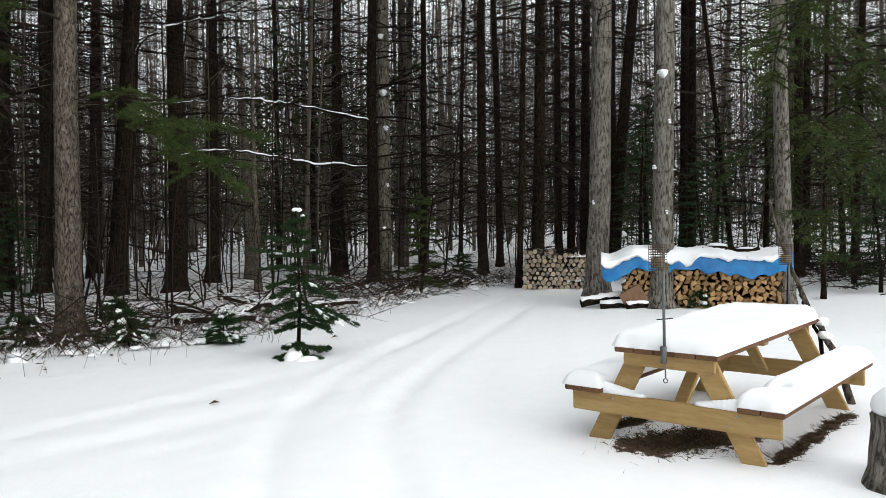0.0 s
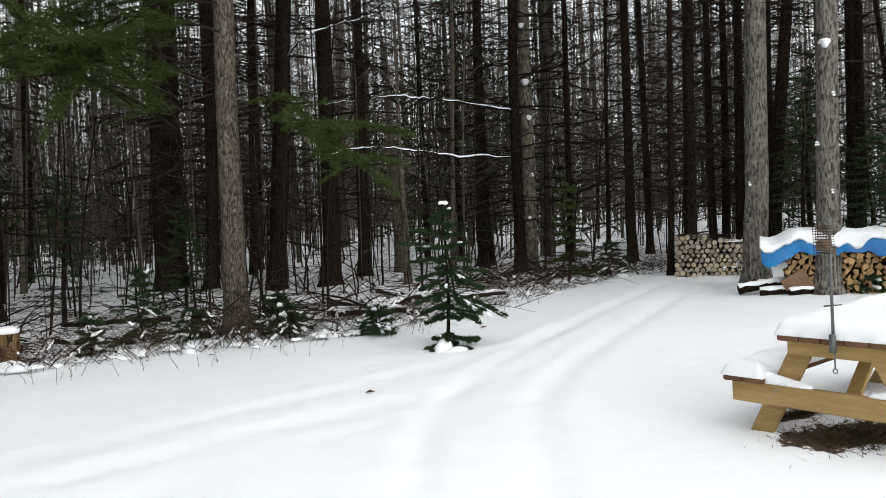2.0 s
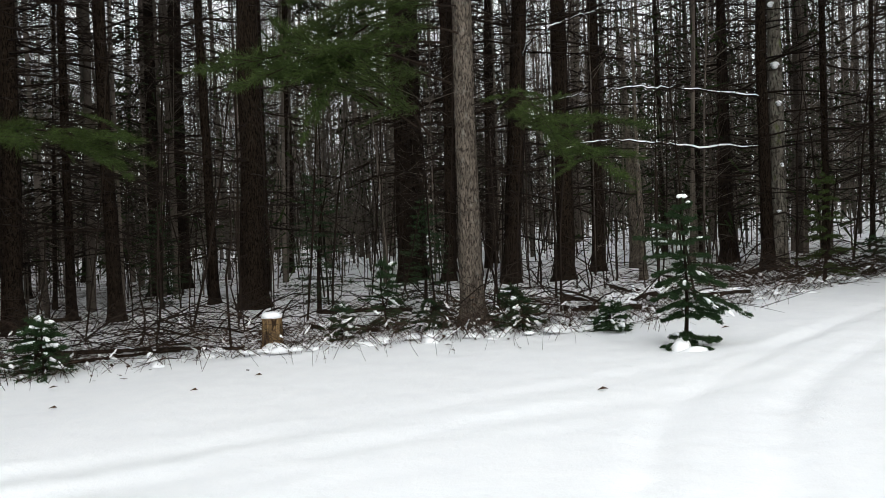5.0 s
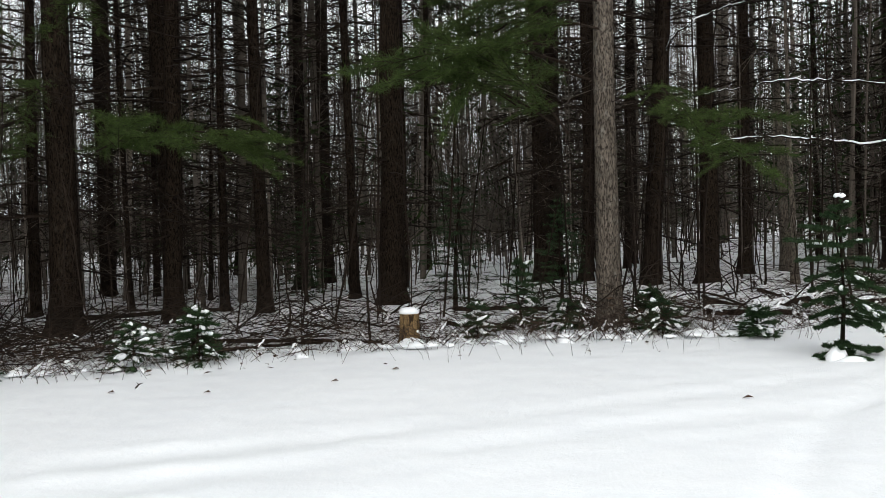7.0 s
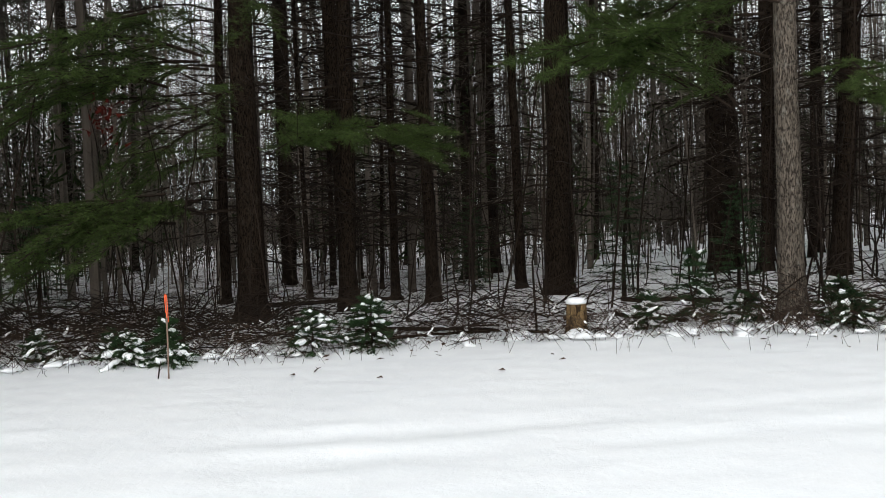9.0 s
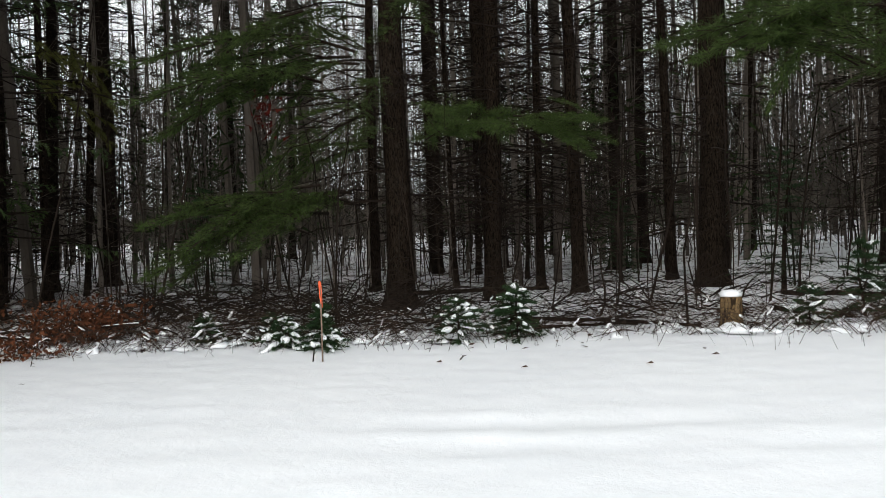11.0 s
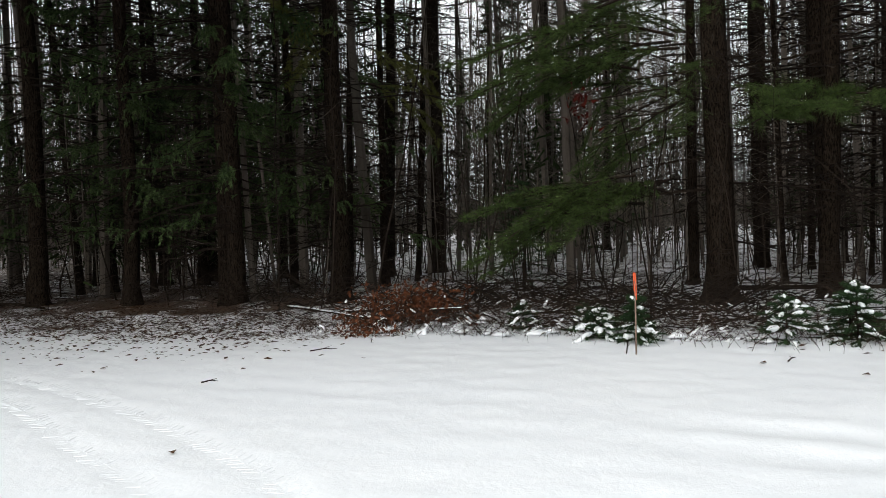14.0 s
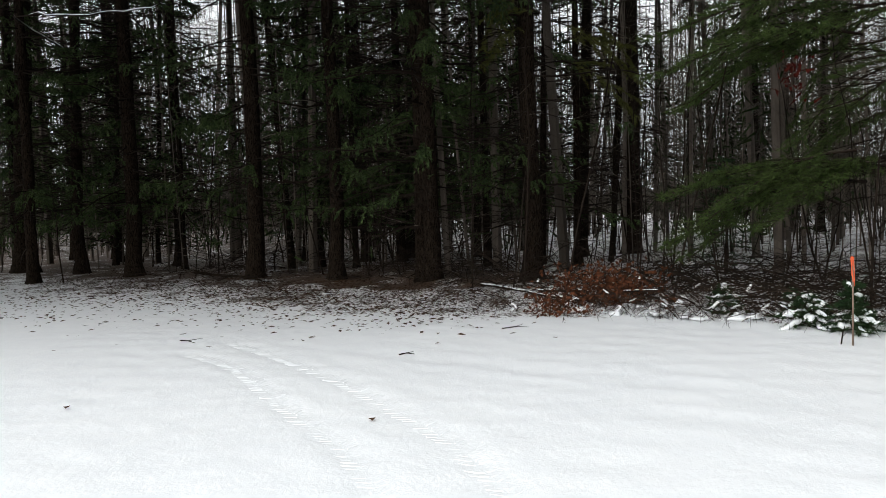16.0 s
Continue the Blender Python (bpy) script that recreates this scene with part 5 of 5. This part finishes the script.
def feeder(x, y, top, cage_x, label):
    """A clamp-on pole with a wire suet cage."""
    t = base("bird_feeder", TABLE @ pose(x, y, 0.75), label, "bird feeder", "feeders on the table")
    f = Form()
    f.tube([(0, 0, 0.0), (0, 0, top)], [0.010, 0.009], 8)
    f.tube([(0, 0, top), (-0.02, 0, top + 0.03), (cage_x * 0.5, 0, top + 0.035), (cage_x, 0, top - 0.0)], [0.006] * 4, 6)
    part("pole", f, STEEL, t)
    c = Form()
    c.box((0, -0.012, -0.02), (0.036, 0.024, 0.11), None, 0.003)
    c.tube([(0.01, -0.012, -0.07), (0.01, -0.012, -0.17)], [0.005, 0.005], 8)
    c.tube([(0.01 + 0.014 * math.cos(a), -0.012, -0.185 + 0.014 * math.sin(a)) for a in np.linspace(0, 6.0, 10)], [0.004] * 10, 5)
    part("clamp", c, STEEL, t, "grey screw clamp with a ring handle")
    k = Form()
    w, h, d = 0.098, 0.16, 0.055
    z0 = top - 0.02 - h
    for i in range(7):
        for s in (-1, 1):
            k.tube([(cage_x - w / 2 + w * i / 6, s * d / 2, z0), (cage_x - w / 2 + w * i / 6, s * d / 2, z0 + h)], [0.002] * 2, 4)
    for i in range(11):
        z = z0 + h * i / 10
        k.tube([(cage_x - w / 2, -d / 2, z), (cage_x + w / 2, -d / 2, z), (cage_x + w / 2, d / 2, z), (cage_x - w / 2, d / 2, z), (cage_x - w / 2, -d / 2, z)], [0.002] * 5, 4)
    part("cage", k, RUSTY, t, "square wire-mesh cage")
    s = Form()
    s.box((cage_x, 0, z0 + 0.045), (0.082, 0.035, 0.07), None, 0.008)
    part("suet_cake", s, SUET, t, "crumbly brown suet cake")
    b = Form()
    b.tube([(-0.05, 0, 0.20), (0.06, 0, 0.215)], [0.004, 0.003], 5)
    part("perch", b, TWIG, t)


RUSTY = varied("rusty_wire", (0.05, 0.036, 0.028), (0.12, 0.085, 0.065), 20, bump=0)
SUET = varied("suet", (0.16, 0.12, 0.08), (0.34, 0.27, 0.19), 40, bump=0.4, depth=0.004)
feeder(0.02, -0.022, 0.70, -0.035, "clamped steel feeder pole with a wire suet cage")
feeder(0.13, LONG + 0.022, 0.60, -0.02, "clamped feeder pole with a suet cage at the table's far end")


def leaning_stick(pts, r0, label, snow=0):
    r = np.random.default_rng(int(r0 * 1000))
    p = np.array(pts, dtype=float)
    s = np.linspace(0, len(p) - 1, 16)
    fine = np.stack([np.interp(s, range(len(p)), p[:, i]) for i in range(3)], 1) + 0.006 * r.standard_normal((16, 3))
    t = base("leaning_branch", pose(*p[0]), label, "branch", "branches against the table")
    f = Form()
    f.tube(fine - p[0], r0 * np.linspace(1.1, 0.45, 16), 7, True, 0.06, r)
    part("wood", f, BARK_WARM if snow else BARK_PINE, t)
    if snow:
        c = Form()
        for k in range(6):
            lump(c, fine[5 + k // 2] - p[0] + r.normal(0, 0.015, 3) + np.array([0, 0, 0.01]), (0.05, 0.045, 0.05), r, 0.2)
        part("clinging_snow", c, SNOW, t)


leaning_stick(((4.74, 5.34, 0.22), (4.60, 5.43, 0.68), (4.49, 5.55, 1.01), (4.41, 5.70, 1.36), (4.33, 5.87, 1.90)), 0.028, "long bare branch leaning against the table with clinging snow", 1)
leaning_stick(((4.68, 5.44, 0.22), (4.58, 5.50, 0.62), (4.52, 5.57, 0.95), (4.47, 5.66, 1.12)), 0.020, "dark forked stick leaning against the table")


# ---- stumps ----
def stump(x, y, d, tall, label, mat, seed, cap):
    r = np.random.default_rng(seed)
    t = base("tree_stump", pose(x, y, height(x, y) - 0.03), label, "tree stump", "stumps")
    h = np.array([-0.05, 0.03, 0.10, 0.2, tall * 0.7, tall])
    f = Form()
    f.tube(np.stack([0 * h, 0 * h, h], 1), d / 2 * (1 + 0.3 * np.exp(-h / 0.1)), 18, True, 0.035, r)
    part("bark", f, mat, t)
    w = Form()
    w.tube([(0, 0, tall - 0.01), (0, 0, tall + 0.006)], [d * 0.46, d * 0.455], 18)
    part("cut_face", w, ENDGRAIN, t, "sawn pale end grain")
    c = Form()
    rings = [(0.50, 0.0), (0.535, 0.25), (0.52, 0.6), (0.42, 0.92), (0.2, 1.0), (0.02, 1.02)]
    c.tube([(0, 0, tall + 0.004 + k * cap) for _, k in rings], [q * d for q, _ in rings], 18, True, 0.02, r)
    part("snow_cap", c, SNOW, t, "round cap of snow")
    g = Form()
    lump(g, (0.12, -d * 0.75, 0.0), (d * 0.9, d * 0.5, 0.14), r, 0.1)
    part("drift", g, SNOW, t)


ENDGRAIN = varied("end_grain", (0.36, 0.24, 0.12), (0.58, 0.43, 0.26), 18, bump=0.2, depth=0.002, island=0.3)
CHEWED = bark("chewed_bark", (0.04, 0.026, 0.016), (0.26, 0.17, 0.08), 0.0, 9.0, (0.44, 0.31, 0.14))
stump(-4.6, 10.28, 0.27, 0.44, "short weathered stump with flaking bark and a snow cap", CHEWED, 1, 0.085)
stump(3.68, 3.69, 0.44, 0.42, "thick rough-barked stump topped with deep snow", BARK_GREY, 2, 0.13)


# ---- the flagged stake ----
stake = base("survey_stake", pose(-7.667, 5.926, height(-7.667, 5.926)), "thin marker stake with an orange ribbon at its top", "stake")
f = Form()
f.tube([(0, 0, -0.1), (0.01, 0, 0.45), (0.0, 0.01, 0.93)], [0.011, 0.010, 0.009], 6)
part("shaft", f, varied("stake_wood", (0.12, 0.085, 0.065), (0.25, 0.18, 0.14), 8, bump=0.2), stake)
f = Form()
k = np.linspace(0, 1, 9)
for s, (a, drop) in enumerate(((0.3, 0.31), (2.6, 0.2), (4.4, 0.26))):
    w = 0.004
    x, y, z = 0.014 * np.cos(a + 1.2 * k) + 0.012 * k, 0.014 * np.sin(a + 1.2 * k), 0.95 - drop * k
    v = np.concatenate([np.stack([x - w, y, z], 1), np.stack([x + w, y + 0.006, z], 1)])
    f.add(v, [(i, i + 1, 10 + i, 9 + i) for i in range(8)])
f.tube([(0, 0, 0.86), (0, 0, 0.96)], [0.010, 0.009], 8)
part("ribbon", f, varied("orange_ribbon", (0.5, 0.075, 0.03), (0.72, 0.14, 0.06), 12, rough=0.5, bump=0), stake, "orange flagging ribbon")
f = Form()
f.tube([(-0.12, -0.05, -0.02), (-0.09, -0.05, 0.12), (-0.07, -0.04, 0.2)], [0.009, 0.008, 0.004], 5)
f.tube([(-0.1, -0.05, 0.08), (-0.02, -0.07, 0.13)], [0.005, 0.003], 5)
tagged(new("broken_twig", f.mesh("broken_twig", TWIG)), "short broken twig beside the flagged stake", "twig").matrix_basis = pose(-7.667, 5.926, height(-7.667, 5.926))


# ---- split firewood under the tarp ----
pile_a, pile_b = Vector((5.95, 11.62, 0)), Vector((8.08, 10.55, 0))
pile_dir = (pile_b - pile_a).normalized()
pile_back = Vector((-pile_dir.y, pile_dir.x, 0))
PILE = Matrix.Translation((pile_a.x, pile_a.y, height(7.0, 11.0) - 0.05)) @ Matrix((pile_dir, pile_back, Vector((0, 0, 1)))).transposed().to_4x4()
PILE_LONG = (pile_b - pile_a).length
SPLIT = varied("split_wood", (0.30, 0.165, 0.075), (0.56, 0.37, 0.19), 5, (1, 0.25, 1), rough=0.85, bump=0.4, depth=0.006, fine=6, island=0.45)
firewood = base("firewood_stack", PILE, "stack of split firewood under a snowy blue tarp", "firewood")


def wedge(seed):
    r = np.random.default_rng(seed)
    n_ = 3 + seed % 3
    a = np.sort(np.linspace(0, 6.28, n_ + 1)[:-1] + r.uniform(-0.45, 0.45, n_))
    q = r.uniform(0.75, 1.1, n_)
    end = np.stack([np.cos(a) * q, np.sin(a) * q], 1)
    v = [(x * s, y, z * s) for y, s in ((0.0, 0.93), (0.012, 1.0), (0.42, 0.97)) for x, z in end]
    faces = [tuple(range(n_)), tuple(range(2 * n_, 3 * n_))[::-1]] + [(i * n_ + (j + 1) % n_, i * n_ + j, (i + 1) * n_ + j, (i + 1) * n_ + (j + 1) % n_) for i in range(2) for j in range(n_)]
    f = Form()
    f.add(v, faces)
    return f.mesh("split_log", SPLIT, False)


WEDGES = [wedge(i) for i in range(9)]
r_ = np.random.default_rng(77)
row_h = 0.078
for j in range(12):
    x = 0.05 + (0.045 if j % 2 else 0)
    while x < PILE_LONG - 0.04:
        top = 0.72 + 0.10 * math.sin(2.4 * x + 0.6) - 0.05 * (x / PILE_LONG)
        if j * row_h < top:
            s = r_.uniform(0.052, 0.074)
            m = pose(x + r_.normal(0, 0.008), r_.uniform(-0.05, 0.06), 0.05 + j * row_h + r_.normal(0, 0.008), r_.normal(0, 2), r_.uniform(0, 360), r_.normal(0, 5)) @ Matrix.Diagonal((s, 1, s, 1))
            part("split_log", WEDGES[int(r_.integers(0, 9))], None, firewood, at=m)
        x += r_.uniform(0.082, 0.11)
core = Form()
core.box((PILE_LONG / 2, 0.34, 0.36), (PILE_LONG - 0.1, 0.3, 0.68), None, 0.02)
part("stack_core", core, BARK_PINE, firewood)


def tarp_height(x):
    return 0.87 + 0.035 * np.sin(2.4 * x + 0.6) + 0.02 * np.sin(5.3 * x + 1) - 0.12 * np.exp(-((x + 0.15) / 0.22) ** 2)


def tarp_sheet(lift, front, back, wide0, wide1, ragged, seed, rows=26, cols=90):
    """A draped sheet over the stack; x along it, k across from the front hem to the back."""
    r = np.random.default_rng(seed)
    xs = np.linspace(wide0, wide1, cols)
    hem = sum(size * np.interp(xs, np.arange(wide0 - 1, wide1 + 1, step), r.uniform(-1, 1, len(np.arange(wide0 - 1, wide1 + 1, step)))) for step, size in ((0.55, 0.5), (0.21, 0.7), (0.09, 0.4)))
    drop = front * np.maximum(0.12, 1 + ragged * hem)
    grid = np.zeros((rows, cols, 3))
    for i in range(rows):
        k = i / (rows - 1)
        if k < 0.4:
            q = 1 - k / 0.4
            y = -0.07 - 0.03 * q + 0.022 * np.sin(13 * xs + 2 * seed) * q - lift * 0.6
            z = tarp_height(xs) - drop * q - 0.02 * q * np.sin(21 * xs)
            z = z - 0.03 * np.exp(-((k - 0.4) / 0.1) ** 2)
        else:
            q = (k - 0.4) / 0.6
            y = -0.07 + 0.72 * q + 0 * xs
            z = tarp_height(xs) + 0.07 * np.sin(math.pi * min(1, q * 1.2)) + 0.018 * np.sin(9 * xs + 5 * q) - back * max(0, q - 0.7)
        grid[i] = np.stack([xs, y + 0 * xs, z + lift + 0.006 * r.standard_normal(cols)], 1)
    return grid


def sheet_form(grid, thick):
    rows, cols, _ = grid.shape
    f = Form()
    idx = np.arange(rows * cols).reshape(rows, cols)
    q = np.stack([idx[:-1, :-1].ravel(), idx[:-1, 1:].ravel(), idx[1:, 1:].ravel(), idx[1:, :-1].ravel()], 1)
    low = grid - np.array([0, -0.3 * thick, thick])
    f.v.append(np.concatenate([grid.reshape(-1, 3), low.reshape(-1, 3)]))
    n_ = rows * cols
    rim = np.concatenate([idx[0, :-1], idx[:-1, -1], idx[-1, :0:-1], idx[:0:-1, 0]])
    after = np.roll(rim, -1)
    f.faces(q)
    f.faces(q[:, ::-1] + n_)
    f.faces(np.stack([after, rim, rim + n_, after + n_], 1))
    return f


BLUE = varied("blue_tarp", (0.003, 0.085, 0.30), (0.006, 0.24, 0.52), 2, rough=0.38, spec=0.5, bump=0.5, depth=0.02, fine=4)
tarp = base("tarp", PILE, "crumpled bright blue tarp draped over the firewood", "tarp")
part("sheet", sheet_form(tarp_sheet(0.012, 0.27, 0.2, -0.32, PILE_LONG + 0.1, 0.16, 3), 0.006), BLUE, tarp, "blue plastic sheet")
ob = new("tarp_snow", sheet_form(tarp_sheet(0.052, 0.10, 0.1, -0.34, PILE_LONG + 0.02, 0.95, 8), 0.04).mesh("tarp_snow", SNOW))
ob.matrix_basis = PILE
tagged(ob, "ragged blanket of snow sliding off the tarp", "snow")
f, r2 = Form(), np.random.default_rng(4)
f.tube([(1.2, 0.15, 0.955), (1.6, 0.2, 0.955), (2.05, 0.12, 0.945)], [0.03, 0.035, 0.03], 8)
f.box((1.45, 0.2, 0.98), (0.28, 0.2, 0.07), Matrix.Rotation(0.15, 3, "Y"), 0.02)
ob = tagged(new("weight_log", f.mesh("weight_log", BARK_PINE)), "dark block and pole weighing the tarp down", "log")
ob.matrix_basis = PILE
f = Form()
lump(f, (1.42, 0.18, 1.01), (0.16, 0.1, 0.05), r2)
lump(f, (1.85, 0.14, 0.965), (0.14, 0.05, 0.03), r2)
ob = tagged(new("weight_snow", f.mesh("weight_snow", SNOW)), "snow capping the weight on the tarp", "snow")
ob.matrix_basis = PILE
post = Form()
post.tube([(PILE_LONG + 0.02, -0.12, -0.05), (PILE_LONG + 0.03, -0.12, 0.7)], [0.025, 0.022], 8)
ob = tagged(new("stack_post", post.mesh("stack_post", BARK_PINE)), "upright pole holding the end of the firewood", "post")
ob.matrix_basis = PILE

# ---- board and snowy scraps beside the stack ----
f = Form()
f.box((0, 0, 0.17), (0.36, 0.02, 0.42), Matrix.Rotation(0.0, 3, "X"), 0.003)
ob = tagged(new("plywood_board", f.mesh("plywood_board", varied("plywood", (0.13, 0.075, 0.045), (0.26, 0.16, 0.10), 4, (1, 1, 0.3), bump=0.2), False)), "brown plywood board leaning on the firewood", "board")
ob.matrix_basis = pose(6.16, 11.46, height(6.16, 11.46), 24, -32, -24)
for i, (a, b, d) in enumerate((((5.35, 11.95, 0.03), (6.1, 11.75, 0.12), 0.13), ((5.6, 11.7, 0.0), (6.25, 11.5, 0.02), 0.11), ((5.75, 12.0, 0.1), (6.3, 11.7, 0.1), 0.10), ((5.9, 11.45, 0.0), (6.3, 11.35, 0.02), 0.10))):
    fallen_log(a, b, d, 90 + i)

# ---- the stack of round logs ----
PALE_END = varied("pale_end_grain", (0.30, 0.24, 0.17), (0.60, 0.51, 0.39), 18, bump=0.2, depth=0.002, island=0.5)
ROUND_BARK = varied("round_log_bark", (0.07, 0.055, 0.045), (0.2, 0.165, 0.13), 14, bump=0.5, depth=0.006)
ra, rb = Vector((5.60, 15.25, 0)), Vector((6.95, 14.55, 0))
rdir = (rb - ra).normalized()
ROUNDS = Matrix.Translation((ra.x, ra.y, height(6.2, 14.9) - 0.02)) @ Matrix((rdir, Vector((-rdir.y, rdir.x, 0)), Vector((0, 0, 1)))).transposed().to_4x4()
stack = base("round_log_stack", ROUNDS, "stack of round cut logs with pale ends", "log stack")


def round_log(seed):
    r = np.random.default_rng(seed)
    side, face = Form(), Form()
    side.tube([(0, 0.0, 0), (0, 0.03, 0), (0, 0.45, 0)], [0.98, 1.0, 1.0], 11, True, 0.05, r)
    face.tube([(0, -0.004, 0), (0, 0.01, 0)], [0.86, 0.88], 11, True, 0.04, r)
    return side.mesh("bark", ROUND_BARK), face.mesh("cut_end", PALE_END, False)


LOGS = [round_log(i) for i in range(5)]
r_ = np.random.default_rng(31)
for j in range(9):
    x = 0.06 + (0.05 if j % 2 else 0)
    while x < 1.42:
        if j * 0.088 < (0.74 - 0.06 * x if x < 0.85 else 0.62):
            s = r_.uniform(0.036, 0.060)
            m = pose(x, r_.uniform(-0.05, 0.05), 0.055 + j * 0.088 + r_.normal(0, 0.012), r_.normal(0, 2), r_.uniform(0, 360), r_.normal(0, 3)) @ Matrix.Diagonal((s, 1, s, 1))
            q = LOGS[int(r_.integers(0, 5))]
            lg = part("round_log", q[0], None, stack, at=m)
            part("cut_end", q[1], None, lg)
        x += r_.uniform(0.094, 0.112)
f, r2 = Form(), np.random.default_rng(5)
for k in range(8):
    lump(f, (0.92 + 0.07 * k, 0.18 + 0.05 * r2.standard_normal(), 0.66), (0.11, 0.22, 0.045), r2)
ob = tagged(new("stack_snow", f.mesh("stack_snow", SNOW)), "thin snow lying on the round logs", "snow")
ob.matrix_basis = ROUNDS
f = Form()
for k in range(40):
    x = r2.uniform(0, 0.9)
    a = r2.uniform(-0.5, 0.5)
    p = np.array((x, r2.uniform(-0.05, 0.3), 0.78 + r2.uniform(0, 0.1) - 0.06 * x))
    f.tube([p, p + 0.3 * np.array((math.cos(a), math.sin(a), r2.uniform(-0.1, 0.2)))], [0.008, 0.004], 4)
ob = tagged(new("stick_heap", f.mesh("stick_heap", TWIG, False)), "heap of thin sticks thrown on the round logs", "sticks", kind="stuff")
ob.matrix_basis = ROUNDS


# ---- the print of tyre treads in two of the tracks ----
def tread(line, half, seed):
    r = np.random.default_rng(seed)
    pts = np.array(line, dtype=float)
    s = np.linspace(0, len(pts) - 1, 8 * len(pts))
    fine = np.stack([np.interp(s, range(len(pts)), pts[:, i]) for i in (0, 1)], 1)
    for _ in range(4):
        fine[1:-1] = 0.25 * fine[:-2] + 0.5 * fine[1:-1] + 0.25 * fine[2:]
    run = np.concatenate([[0], np.cumsum(np.hypot(*np.diff(fine, axis=0).T))])
    f = Form()
    for q in np.arange(0.2, run[-1] - 0.2, 0.085):
        c = np.array([np.interp(q, run, fine[:, i]) for i in (0, 1)])
        d = np.array([np.interp(q + 0.05, run, fine[:, i]) for i in (0, 1)]) - c
        d /= np.hypot(*d)
        n_ = np.array([-d[1], d[0]])
        for side in (-1, 1):
            if r.uniform() < 0.22:
                continue
            a, b = c + n_ * side * 0.012 + d * r.normal(0, 0.006), c + n_ * side * half * r.uniform(0.75, 1.0) - d * 0.05
            z = land(np.array([a[0], b[0]]), np.array([a[1], b[1]]))
            w, h = 0.022, r.uniform(0.001, 0.004)
            f.add([(*(a - d * w), z[0] - 0.006), (*(a + d * w), z[0] - 0.006), (*a, z[0] + h), (*(b - d * w), z[1] - 0.006), (*(b + d * w), z[1] - 0.006), (*b, z[1] + h)],
                  [(0, 2, 5, 3), (1, 4, 5, 2), (0, 1, 2), (3, 5, 4), (0, 3, 4, 1)])
    return f


for n_, at_ in enumerate((4, 5)):
    tagged(new("tread_print", tread(TRACKS[at_][2], 0.12, n_).mesh("tread_print", SNOW, False)), "herringbone tyre print pressed into the snow", "tyre print", "tyre prints", kind="stuff")


# ---- dead grass laid bare under the table ----
def bare_grass():
    r = np.random.default_rng(44)
    f = Form()
    for half, line in BARE:
        p = np.array(line)
        k = int(900 * half * len(p) + 260)
        s = r.uniform(0, len(p) - 1, k)
        x, y = np.interp(s, range(len(p)), p[:, 0]) + r.normal(0, half * 0.5, k), np.interp(s, range(len(p)), p[:, 1]) + r.normal(0, half * 0.5, k)
        b = np.stack([x, y, land(x, y) - 0.005], 1)
        f.blades(b, b + np.stack([r.normal(0, 0.05, k), r.normal(0, 0.05, k), r.uniform(0.015, 0.06, k)], 1), np.full(k, 0.006), r)
    tagged(new("dead_grass", f.mesh("dead_grass", GRASS, False)), "matted brown grass laid bare under the table", "grass", kind="stuff")


GRASS = varied("dead_grass_blades", (0.02, 0.016, 0.008), (0.11, 0.085, 0.045), 9, bump=0, island=0.6)
bare_grass()
